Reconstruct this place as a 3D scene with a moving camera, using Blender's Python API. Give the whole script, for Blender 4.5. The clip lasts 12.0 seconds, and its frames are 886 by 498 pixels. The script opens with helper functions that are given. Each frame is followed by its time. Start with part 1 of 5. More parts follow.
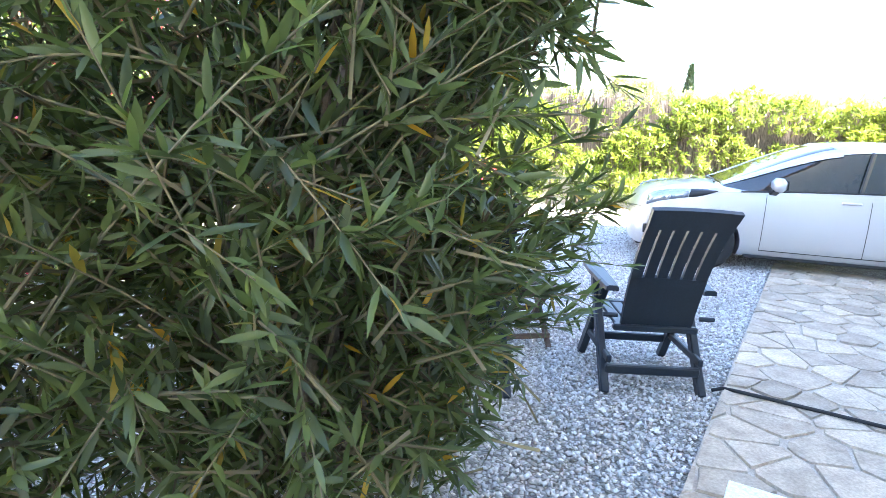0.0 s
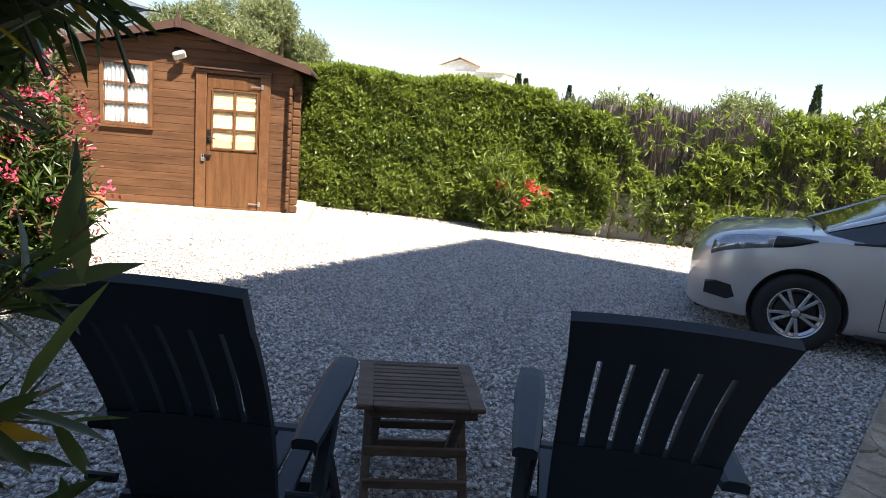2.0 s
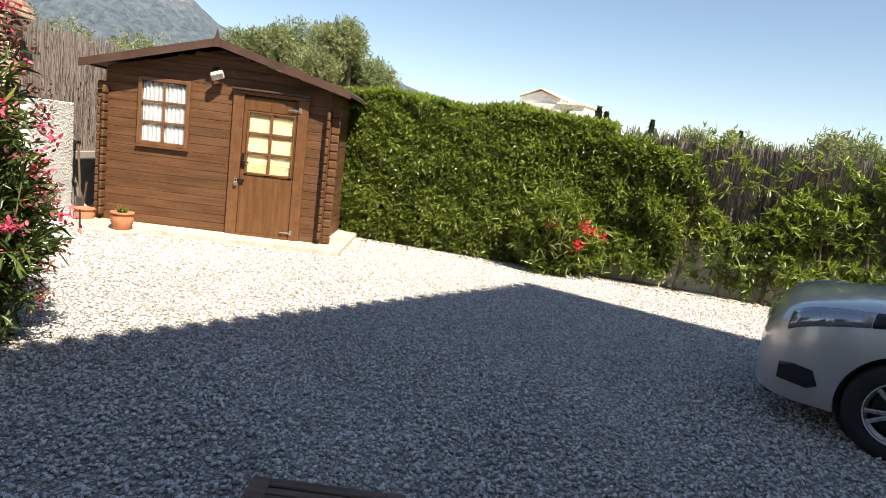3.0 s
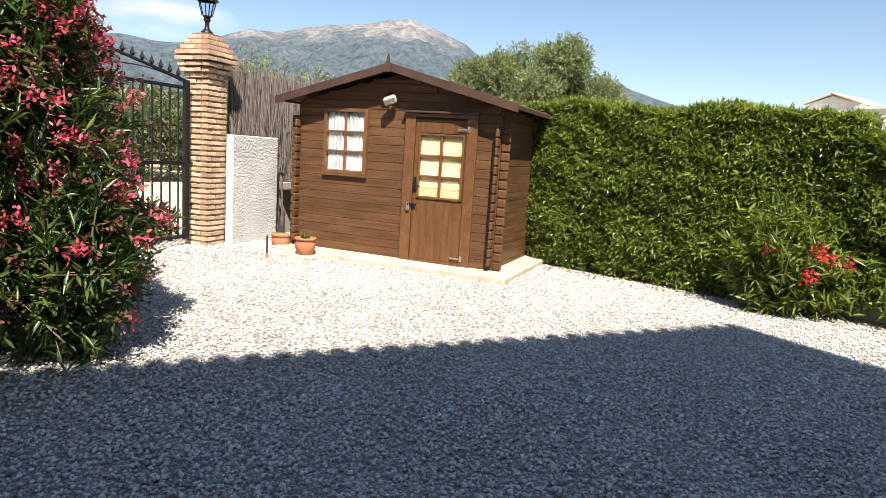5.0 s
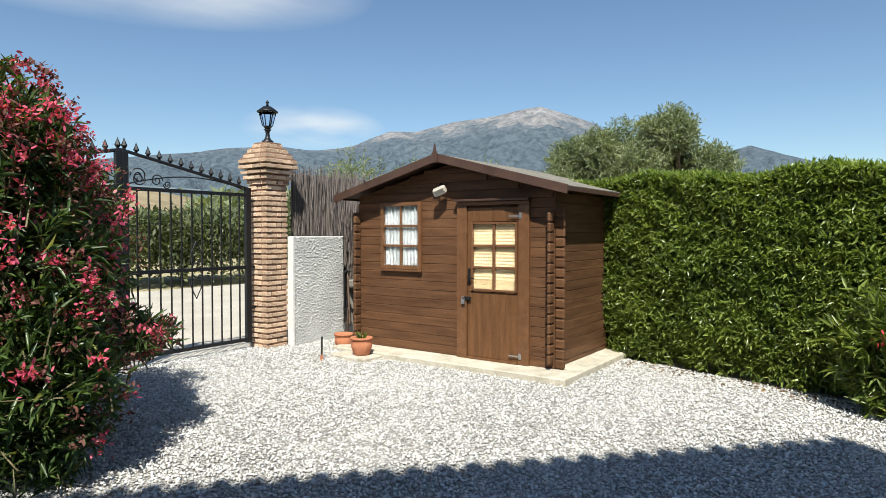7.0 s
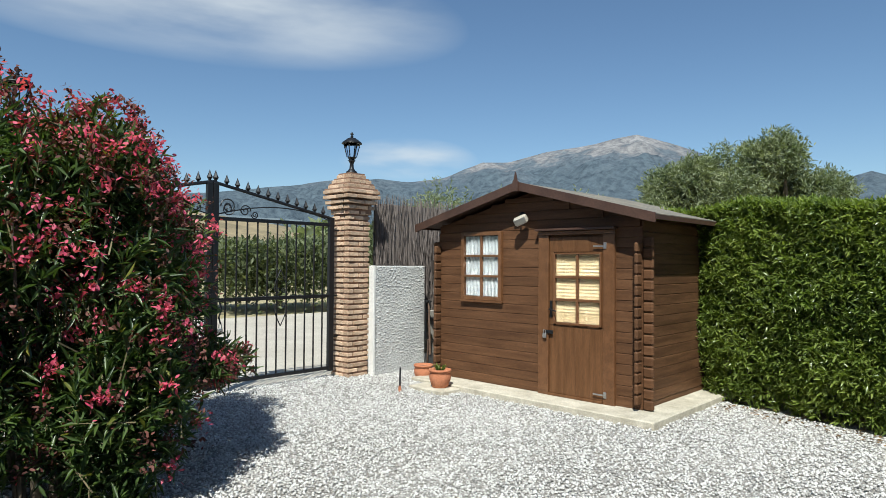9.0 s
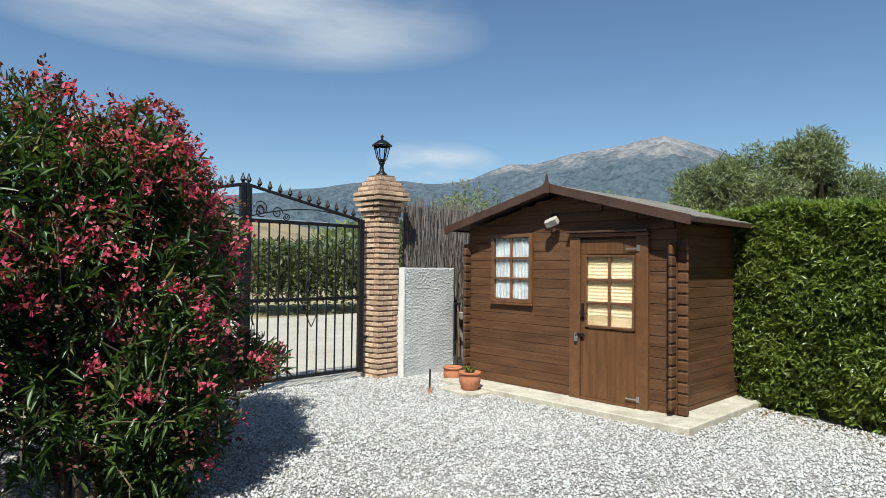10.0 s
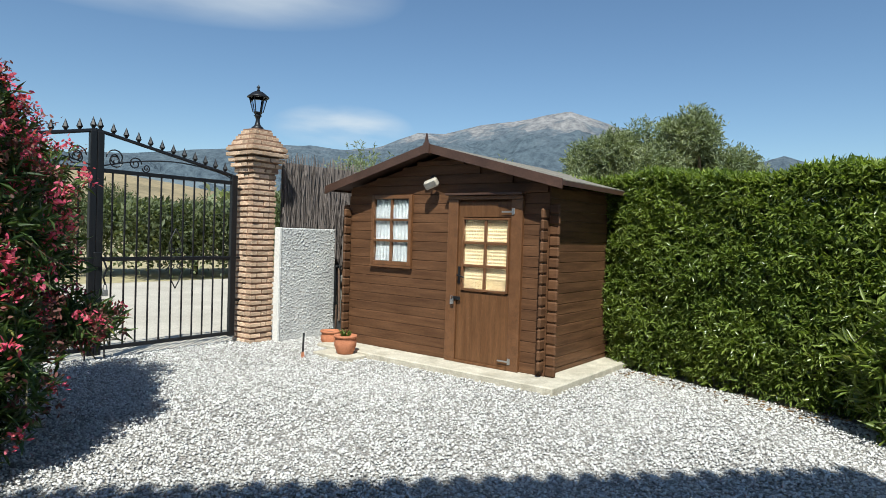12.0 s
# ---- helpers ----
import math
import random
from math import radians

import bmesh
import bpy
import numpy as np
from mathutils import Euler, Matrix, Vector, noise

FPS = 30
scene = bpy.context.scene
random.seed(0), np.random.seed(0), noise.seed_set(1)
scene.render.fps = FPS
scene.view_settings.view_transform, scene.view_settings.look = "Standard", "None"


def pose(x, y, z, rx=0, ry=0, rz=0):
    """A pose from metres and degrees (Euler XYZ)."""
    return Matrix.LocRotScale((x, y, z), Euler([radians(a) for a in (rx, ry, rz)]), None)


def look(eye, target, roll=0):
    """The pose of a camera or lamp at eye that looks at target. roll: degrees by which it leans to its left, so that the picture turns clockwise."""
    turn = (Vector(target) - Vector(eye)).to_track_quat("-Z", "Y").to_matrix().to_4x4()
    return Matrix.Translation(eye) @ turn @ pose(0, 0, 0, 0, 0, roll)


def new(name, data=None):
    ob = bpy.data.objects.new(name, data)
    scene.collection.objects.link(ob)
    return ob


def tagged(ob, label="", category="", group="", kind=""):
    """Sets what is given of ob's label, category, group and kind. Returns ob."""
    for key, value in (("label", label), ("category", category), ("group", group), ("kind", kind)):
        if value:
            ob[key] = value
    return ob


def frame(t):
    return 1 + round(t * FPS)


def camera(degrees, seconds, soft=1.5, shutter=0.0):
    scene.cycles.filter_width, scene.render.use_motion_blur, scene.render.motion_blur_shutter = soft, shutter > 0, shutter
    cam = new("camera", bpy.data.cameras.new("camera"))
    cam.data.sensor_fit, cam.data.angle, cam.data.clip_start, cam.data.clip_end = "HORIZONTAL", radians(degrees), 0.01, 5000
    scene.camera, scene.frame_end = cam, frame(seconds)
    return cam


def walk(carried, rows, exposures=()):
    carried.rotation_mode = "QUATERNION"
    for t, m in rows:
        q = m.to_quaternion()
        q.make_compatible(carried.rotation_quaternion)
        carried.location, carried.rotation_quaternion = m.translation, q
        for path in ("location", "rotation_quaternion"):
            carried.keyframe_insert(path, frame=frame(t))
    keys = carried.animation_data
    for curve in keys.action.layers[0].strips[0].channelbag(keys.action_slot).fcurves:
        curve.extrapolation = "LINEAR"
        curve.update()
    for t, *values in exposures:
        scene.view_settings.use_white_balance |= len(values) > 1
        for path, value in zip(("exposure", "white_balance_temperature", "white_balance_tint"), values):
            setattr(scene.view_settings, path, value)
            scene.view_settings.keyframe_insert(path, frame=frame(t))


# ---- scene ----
cam = camera(70.1, 12.0, 0.8)
PATH = [
    (0, (-0.685, -10.943, 1.519), (-0.091, -9.077, 1.116), 3.3),
    (0.5, (-0.232, -10.59, 1.455), (0.258, -8.696, 1.038), 5.3),
    (1, (0.118, -10.24, 1.472), (0.667, -8.367, 1.032), 6.0),
    (1.5, (0.512, -9.846, 1.478), (1.024, -7.954, 1.082), 6.1),
    (2, (0.808, -9.47, 1.498), (1.097, -7.527, 1.126), 5.1),
    (2.5, (1.099, -9.087, 1.563), (1.394, -7.135, 1.244), 3.8),
    (3, (1.358, -8.676, 1.563), (1.405, -6.7, 1.256), 7.0),
    (3.5, (1.83, -8.48, 1.56), (1.64, -6.52, 1.22), 6.4),
    (4, (2.19, -8.15, 1.555), (1.72, -6.24, 1.20), 5.5),
    (4.4, (2.33, -7.85, 1.55), (1.67, -5.99, 1.20), 4.9),
    (4.8, (2.359, -7.61, 1.548), (1.591, -5.795, 1.207), 4.4),
    (5, (2.336, -7.606, 1.534), (1.579, -5.78, 1.234), 3.8),
    (5.5, (2.567, -7.37, 1.552), (1.777, -5.546, 1.327), 2.0),
    (6, (2.815, -7.132, 1.575), (1.88, -5.373, 1.395), -0.1),
    (6.5, (2.881, -6.782, 1.606), (1.8, -5.106, 1.465), 0.6),
    (7, (2.999, -6.586, 1.638), (1.84, -4.957, 1.588), 0.0),
    (7.2, (3.053, -6.473, 1.659), (1.833, -4.888, 1.649), -0.4),
    (9, (3.003, -6.349, 1.64), (1.62, -4.906, 1.684), 0.4),
    (9.5, (2.947, -6.357, 1.643), (1.527, -4.949, 1.688), 0.3),
    (10, (2.948, -6.389, 1.639), (1.509, -5.001, 1.689), 0.6),
    (10.5, (2.948, -6.399, 1.632), (1.505, -5.014, 1.679), 0.7),
    (11, (2.985, -6.422, 1.611), (1.579, -5.001, 1.656), 1.2),
    (11.5, (3.014, -6.239, 1.593), (1.766, -4.677, 1.606), 1.8),
    (12, (3.084, -5.983, 1.561), (1.862, -4.401, 1.517), 1.8),
]
walk(cam, [(t, look(eye, target, roll)) for t, eye, target, roll in PATH],
     [(0, 4.45, 6850, 13), (0.5, 3.6, 6800, 13), (1, 3.25, 6850, 13), (1.5, 2.3, 6900, 12), (2, 1.58, 7200, 14), (2.5, 1.35, 7700, 13), (3, 1.15, 7500, 12),
      (5, 1.07, 7100, 11), (7, 0.65, 6450, 5), (9, 0.40, 6150, 3), (12, 0.45, 6150, 3)])

# ---- light: a high sun behind the house, clear sky ----
SUN = Vector((0.40, -0.62, 1.0)).normalized()
world = bpy.data.worlds.new("sky")
scene.world = world
world.use_nodes = True
wn = world.node_tree.nodes
sky = wn.new("ShaderNodeTexSky")
sky.sky_type, sky.sun_disc = "NISHITA", False
sky.sun_elevation = math.asin(SUN.z)
sky.sun_rotation = math.atan2(SUN.x, SUN.y)
sky.air_density, sky.dust_density, sky.ozone_density = 1.0, 0.15, 3.5
wn["Background"].inputs["Strength"].default_value = 0.08
wl = world.node_tree.links


def cloud(under, d0, wide, high, scale, amount):
    """Thin streaky cloud round one direction of the sky."""
    d0 = Vector(d0).normalized()
    e1 = d0.cross(Vector((0, 0, 1))).normalized()
    e2 = e1.cross(d0)
    co = wn.new("ShaderNodeTexCoord")

    def math_node(op, a, b):
        n = wn.new("ShaderNodeMath")
        n.operation = op
        for s, v in zip(n.inputs, (a, b)):
            if isinstance(v, (int, float)):
                s.default_value = v
            else:
                wl.new(v, s)
        return n.outputs[0]

    def dot(v):
        n = wn.new("ShaderNodeVectorMath")
        n.operation = "DOT_PRODUCT"
        wl.new(co.outputs["Generated"], n.inputs[0])
        n.inputs[1].default_value = v
        return n.outputs["Value"]
    u, v = dot(e1 / wide), dot(e2 / high)
    r = math_node("ADD", math_node("MULTIPLY", u, u), math_node("MULTIPLY", v, v))
    mask = math_node("MULTIPLY", math_node("MAXIMUM", math_node("SUBTRACT", 1.0, r), 0.0), math_node("GREATER_THAN", dot(d0), 0.0))
    mp = wn.new("ShaderNodeMapping")
    mp.inputs["Scale"].default_value = (scale, scale, scale * 4.5)
    wl.new(co.outputs["Generated"], mp.inputs[0])
    nz = wn.new("ShaderNodeTexNoise")
    nz.inputs["Scale"].default_value, nz.inputs["Detail"].default_value = 1.0, 6.0
    wl.new(mp.outputs[0], nz.inputs["Vector"])
    wisp = math_node("MAXIMUM", math_node("SUBTRACT", math_node("MULTIPLY", nz.outputs[0], 2.6), 0.9), 0.0)
    f = math_node("MINIMUM", math_node("MULTIPLY", math_node("MULTIPLY", mask, wisp), amount), 0.75)
    m = wn.new("ShaderNodeMix")
    m.data_type = "RGBA"
    wl.new(f, m.inputs[0])
    wl.new(under, m.inputs[6])
    m.inputs[7].default_value = (7.5, 7.6, 7.8, 1)
    return m.outputs[2]


def way_to(az, el):
    return (math.sin(radians(az)) * math.cos(radians(el)), math.cos(radians(az)) * math.cos(radians(el)), math.sin(radians(el)))


top = cloud(sky.outputs[0], way_to(-64, 21.5), .36, .09, 3.0, 0.9)
top = cloud(top, way_to(-47, 9.3), .11, .035, 7.0, 0.8)
wl.new(top, wn["Background"].inputs["Color"])
lamp = bpy.data.lights.new("sun", "SUN")
lamp.energy, lamp.angle, lamp.color = 5.0, radians(0.5), (1.0, 0.95, 0.87)
sun = new("sun", lamp)
sun.matrix_world = look(SUN * 60, (0, 0, 0))

# ---- materials ----
def nodes_of(name, rough=0.6, metal=0.0, spec=0.5):
    m = bpy.data.materials.new(name)
    m.use_nodes = True
    nt = m.node_tree
    b = nt.nodes["Principled BSDF"]
    b.inputs["Roughness"].default_value = rough
    b.inputs["Metallic"].default_value = metal
    b.inputs["Specular IOR Level"].default_value = spec
    return m, nt, b


def node(nt, kind, **ins):
    n = nt.nodes.new(kind)
    for k, v in ins.items():
        n.inputs[k.replace("_", " ")].default_value = v
    return n


def ramp(nt, src, stops):
    r = nt.nodes.new("ShaderNodeValToRGB")
    e = r.color_ramp.elements
    while len(e) < len(stops):
        e.new(0.5)
    for k, (p, c) in zip(e, stops):
        k.position, k.color = p, (*c, 1)
    nt.links.new(src, r.inputs[0])
    return r.outputs[0]


def mix(nt, fac, a, b, mode="MIX"):
    n = nt.nodes.new("ShaderNodeMix")
    n.data_type, n.blend_type = "RGBA", mode
    for sock, v in ((n.inputs[0], fac), (n.inputs[6], a), (n.inputs[7], b)):
        if isinstance(v, bpy.types.NodeSocket):
            nt.links.new(v, sock)
        elif isinstance(v, tuple):
            sock.default_value = (*v, 1)
        else:
            sock.default_value = v
    return n.outputs[2]


def bump(nt, b, height, strength=0.3, dist=0.01):
    n = node(nt, "ShaderNodeBump", Strength=strength, Distance=dist)
    nt.links.new(height, n.inputs["Height"])
    nt.links.new(n.outputs[0], b.inputs["Normal"])


def coords(nt, scale=(1, 1, 1), kind="Object"):
    c = nt.nodes.new("ShaderNodeTexCoord")
    m = nt.nodes.new("ShaderNodeMapping")
    m.inputs["Scale"].default_value = scale
    nt.links.new(c.outputs[kind], m.inputs[0])
    return m.outputs[0]


def mottled(name, c1, c2, scale=4.0, fine=60.0, rough=0.6, strength=0.25, dist=0.004, metal=0.0,
            stretch=(1, 1, 1), spread=0.0, spec=0.5):
    """A surface with stains at one scale, grain at a finer one, and a shift from piece to piece."""
    m, nt, b = nodes_of(name, rough, metal, spec)
    co = coords(nt, stretch)
    big = node(nt, "ShaderNodeTexNoise", Scale=scale, Detail=5.0, Roughness=0.6)
    small = node(nt, "ShaderNodeTexNoise", Scale=fine, Detail=3.0, Roughness=0.6)
    for n in (big, small):
        nt.links.new(co, n.inputs["Vector"])
    col = ramp(nt, big.outputs[0], [(0.35, c1), (0.68, c2)])
    dark = ramp(nt, small.outputs[0], [(0.3, (0.72, 0.72, 0.72)), (0.65, (1.08, 1.08, 1.08))])
    col = mix(nt, 1.0, col, dark, "MULTIPLY")
    if spread:
        info = nt.nodes.new("ShaderNodeObjectInfo")
        tone = ramp(nt, info.outputs["Random"], [(0.0, (1 - spread,) * 3), (1.0, (1 + spread,) * 3)])
        col = mix(nt, 1.0, col, tone, "MULTIPLY")
    nt.links.new(col, b.inputs["Base Color"])
    bump(nt, b, small.outputs[0], strength, dist)
    return m


def leafy(name, dark, light, tips, rough=0.45, glow=0.3):
    """Foliage: each leaf takes its own green, and lets some light through."""
    m, nt, b = nodes_of(name, rough, 0, 0.5)
    geo = nt.nodes.new("ShaderNodeNewGeometry")
    col = ramp(nt, geo.outputs["Random Per Island"], [(0.0, dark), (0.6, light), (0.965, light), (1.0, tips)])
    big = node(nt, "ShaderNodeTexNoise", Scale=1.3, Detail=3.0)
    nt.links.new(coords(nt), big.inputs["Vector"])
    col = mix(nt, 1.0, col, ramp(nt, big.outputs[0], [(0.3, (0.75, 0.8, 0.75)), (0.7, (1.15, 1.1, 1.0))]), "MULTIPLY")
    nt.links.new(col, b.inputs["Base Color"])
    tr = nt.nodes.new("ShaderNodeBsdfTranslucent")
    nt.links.new(mix(nt, 1.0, col, (1.5, 1.6, 0.7), "MULTIPLY"), tr.inputs[0])
    ms = nt.nodes.new("ShaderNodeMixShader")
    ms.inputs[0].default_value = glow
    nt.links.new(b.outputs[0], ms.inputs[1])
    nt.links.new(tr.outputs[0], ms.inputs[2])
    nt.links.new(ms.outputs[0], nt.nodes["Material Output"].inputs[0])
    return m


def gravel_mat():
    m, nt, b = nodes_of("gravel", 0.75, 0, 0.3)
    co = coords(nt)
    vor = node(nt, "ShaderNodeTexVoronoi", Scale=38.0, Randomness=1.0)
    edge = node(nt, "ShaderNodeTexVoronoi", Scale=38.0, Randomness=1.0)
    edge.feature = "DISTANCE_TO_EDGE"
    fine = node(nt, "ShaderNodeTexNoise", Scale=140.0, Detail=3.0)
    big = node(nt, "ShaderNodeTexNoise", Scale=0.8, Detail=4.0)
    for n in (vor, edge, fine, big):
        nt.links.new(co, n.inputs["Vector"])
    sep = nt.nodes.new("ShaderNodeSeparateColor")
    nt.links.new(vor.outputs["Color"], sep.inputs[0])
    stone = ramp(nt, sep.outputs[0], [(0.0, (0.32, 0.31, 0.29)), (0.3, (0.48, 0.46, 0.44)), (0.8, (0.61, 0.60, 0.58)), (1.0, (0.70, 0.70, 0.69))])
    gap = ramp(nt, edge.outputs["Distance"], [(0.0, (0.40, 0.38, 0.35)), (0.16, (1, 1, 1))])
    col = mix(nt, 1.0, stone, gap, "MULTIPLY")
    col = mix(nt, 1.0, col, ramp(nt, big.outputs[0], [(0.3, (0.86, 0.84, 0.82)), (0.7, (1.06, 1.05, 1.04))]), "MULTIPLY")
    nt.links.new(col, b.inputs["Base Color"])
    h = ramp(nt, edge.outputs["Distance"], [(0.0, (0, 0, 0)), (0.35, (1, 1, 1))])
    bump(nt, b, mix(nt, 0.25, h, fine.outputs[0]), 1.0, 0.016)
    return m


def stone_bits_mat():
    m, nt, b = nodes_of("gravel_stone", 0.75, 0, 0.3)
    geo = nt.nodes.new("ShaderNodeNewGeometry")
    col = ramp(nt, geo.outputs["Random Per Island"], [(0.0, (0.28, 0.27, 0.26)), (0.2, (0.52, 0.50, 0.48)), (0.75, (0.72, 0.705, 0.68)), (1.0, (0.84, 0.83, 0.81))])
    fine = node(nt, "ShaderNodeTexNoise", Scale=150.0, Detail=3.0)
    nt.links.new(coords(nt), fine.inputs["Vector"])
    nt.links.new(mix(nt, 1.0, col, ramp(nt, fine.outputs[0], [(0.3, (0.8, 0.8, 0.8)), (0.7, (1.05, 1.05, 1.05))]), "MULTIPLY"), b.inputs["Base Color"])
    return m


def plain(name, c, rough=0.5, metal=0.0, spec=0.5, v=0.85):
    return mottled(name, tuple(x * v for x in c), c, 6.0, 90.0, rough, 0.08, 0.002, metal, spec=spec)


def glass_mat(name, tint=(1, 1, 1), rough=0.0):
    m, nt, b = nodes_of(name, rough)
    b.inputs["Base Color"].default_value = (*tint, 1)
    b.inputs["Transmission Weight"].default_value = 1.0
    b.inputs["IOR"].default_value = 1.45
    return m


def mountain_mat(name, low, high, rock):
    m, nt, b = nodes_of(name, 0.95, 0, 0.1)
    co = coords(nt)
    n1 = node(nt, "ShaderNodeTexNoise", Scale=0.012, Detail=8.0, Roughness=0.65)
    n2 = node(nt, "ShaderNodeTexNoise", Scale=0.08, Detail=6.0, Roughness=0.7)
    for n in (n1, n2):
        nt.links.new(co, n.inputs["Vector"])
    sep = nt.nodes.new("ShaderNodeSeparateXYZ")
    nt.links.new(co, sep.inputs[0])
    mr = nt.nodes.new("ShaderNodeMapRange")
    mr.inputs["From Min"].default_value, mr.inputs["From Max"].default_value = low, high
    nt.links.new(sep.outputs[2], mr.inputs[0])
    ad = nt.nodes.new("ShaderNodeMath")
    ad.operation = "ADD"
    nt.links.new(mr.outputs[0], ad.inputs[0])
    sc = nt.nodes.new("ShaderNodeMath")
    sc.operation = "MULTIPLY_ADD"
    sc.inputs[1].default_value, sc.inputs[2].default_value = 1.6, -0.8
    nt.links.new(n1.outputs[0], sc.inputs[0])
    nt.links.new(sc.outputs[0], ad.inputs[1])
    # lower slopes go blue-grey: air haze mixed into the colour, bare rock above
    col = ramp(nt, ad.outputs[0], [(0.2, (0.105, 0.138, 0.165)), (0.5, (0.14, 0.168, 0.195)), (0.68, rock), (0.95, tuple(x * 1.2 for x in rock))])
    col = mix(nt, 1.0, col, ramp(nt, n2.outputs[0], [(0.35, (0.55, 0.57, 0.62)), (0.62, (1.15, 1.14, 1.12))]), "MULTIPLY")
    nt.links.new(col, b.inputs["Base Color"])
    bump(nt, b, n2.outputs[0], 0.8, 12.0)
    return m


def bundle_mat(name, c1, c2, glow=0.0):
    """Twigs, stems and dry heather: a tone of its own for each."""
    m, nt, b = nodes_of(name, 0.85, 0, 0.2)
    geo = nt.nodes.new("ShaderNodeNewGeometry")
    nt.links.new(ramp(nt, geo.outputs["Random Per Island"], [(0.0, c1), (1.0, c2)]), b.inputs["Base Color"])
    return m


GRAVEL, STONES = gravel_mat(), stone_bits_mat()
EARTH = mottled("dry_earth", (0.22, 0.16, 0.10), (0.36, 0.28, 0.18), 0.5, 20, 0.95, 0.4, 0.03)
FIELD = mottled("dry_field", (0.30, 0.26, 0.14), (0.42, 0.36, 0.21), 0.05, 2, 0.95, 0.3, 0.05)
DRYHILL = mottled("dry_hillside_grass", (0.20, 0.16, 0.09), (0.36, 0.28, 0.16), 0.04, 0.35, 0.95, 0.3, 0.5)
ROAD = mottled("pale_road", (0.42, 0.38, 0.32), (0.52, 0.48, 0.41), 0.8, 40, 0.9, 0.3, 0.01)
CONCRETE = mottled("concrete", (0.42, 0.38, 0.30), (0.62, 0.57, 0.47), 5, 70, 0.85, 0.4, 0.006)
FLAG = mottled("flagstone", (0.36, 0.29, 0.215), (0.54, 0.45, 0.34), 7, 60, 0.8, 0.5, 0.008, spread=0.22)
MORTAR = mottled("mortar", (0.36, 0.31, 0.25), (0.50, 0.44, 0.36), 8, 90, 0.95, 0.5, 0.006)
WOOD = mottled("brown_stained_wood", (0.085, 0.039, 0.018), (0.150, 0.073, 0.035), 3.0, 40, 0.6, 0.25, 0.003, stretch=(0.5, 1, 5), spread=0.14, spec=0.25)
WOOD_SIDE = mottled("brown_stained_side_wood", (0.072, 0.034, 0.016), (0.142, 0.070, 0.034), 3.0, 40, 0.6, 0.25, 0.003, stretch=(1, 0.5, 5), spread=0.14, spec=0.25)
DOORWOOD = mottled("brown_door_wood", (0.105, 0.047, 0.019), (0.165, 0.078, 0.034), 3.0, 30, 0.42, 0.2, 0.003, stretch=(6, 1, 0.5), spread=0.08, spec=0.3)
TRIMWOOD = mottled("brown_trim_wood", (0.125, 0.055, 0.022), (0.185, 0.084, 0.035), 3.0, 30, 0.42, 0.2, 0.003, stretch=(3, 1, 3), spread=0.06)
BARGE = mottled("dark_brown_barge_board", (0.055, 0.027, 0.018), (0.09, 0.047, 0.032), 3.0, 40, 0.5, 0.25, 0.003)
FELT = mottled("roof_felt", (0.14, 0.13, 0.11), (0.26, 0.23, 0.18), 4, 120, 0.95, 0.5, 0.004)
TABLEWOOD = mottled("weathered_teak", (0.085, 0.052, 0.036), (0.165, 0.105, 0.072), 5, 60, 0.65, 0.3, 0.002, stretch=(1, 5, 5), spread=0.15)
BRICK = mottled("tan_brick", (0.45, 0.30, 0.195), (0.66, 0.485, 0.345), 9, 80, 0.9, 0.7, 0.010, spread=0.28)
JOINT = mottled("brick_joint", (0.20, 0.115, 0.075), (0.33, 0.20, 0.135), 9, 80, 0.95, 0.5, 0.006)
IRON = plain("black_iron", (0.018, 0.019, 0.022), 0.42, 0.4)
ROUGHCAST = mottled("grey_white_rough_cast", (0.50, 0.50, 0.49), (0.64, 0.64, 0.62), 3, 70, 0.9, 0.3, 0.004)
WHITEPAINT = mottled("white_render", (0.70, 0.69, 0.66), (0.82, 0.81, 0.78), 2, 60, 0.85, 0.3, 0.004)
LOWWALL = mottled("grey_block_wall", (0.30, 0.28, 0.25), (0.44, 0.41, 0.36), 2, 60, 0.9, 0.4, 0.005)
CREAMWALL = mottled("cream_wall", (0.50, 0.46, 0.38), (0.66, 0.61, 0.52), 1.5, 60, 0.9, 0.4, 0.005)
CURTAIN = plain("white_curtain", (0.34, 0.37, 0.39), 0.9)
BLIND = mottled("cream_blind", (0.48, 0.38, 0.22), (0.62, 0.50, 0.31), 3, 60, 0.9, 0.2, 0.002, stretch=(0.3, 1, 14))
GLASS = glass_mat("window_glass")
LAMPGLASS = glass_mat("lantern_glass", (0.97, 0.98, 1.0), 0.05)
LAMPGLASS.node_tree.nodes["Principled BSDF"].inputs["IOR"].default_value = 1.06
TERRA = mottled("terracotta", (0.42, 0.15, 0.07), (0.56, 0.23, 0.12), 6, 80, 0.85, 0.3, 0.003)
GREENPLASTIC = plain("dark_blue_green_plastic", (0.008, 0.016, 0.026), 0.42, 0, 0.4)
STEEL = plain("galvanised_steel", (0.55, 0.55, 0.55), 0.4, 0.9)
BEIGE = plain("beige_lamp_housing", (0.55, 0.50, 0.42), 0.5)
BLACKRUBBER = plain("black_rubber", (0.015, 0.015, 0.016), 0.75)
HEDGELEAF = leafy("hedge_leaf", (0.115, 0.158, 0.042), (0.225, 0.285, 0.075), (0.36, 0.39, 0.12), 0.27, 0.4)
SHRUBLEAF = leafy("privet_leaf", (0.07, 0.10, 0.028), (0.19, 0.245, 0.06), (0.38, 0.39, 0.12), 0.35, 0.4)
OLEAF = leafy("oleander_leaf", (0.030, 0.058, 0.022), (0.085, 0.135, 0.040), (0.30, 0.28, 0.06), 0.35, 0.3)
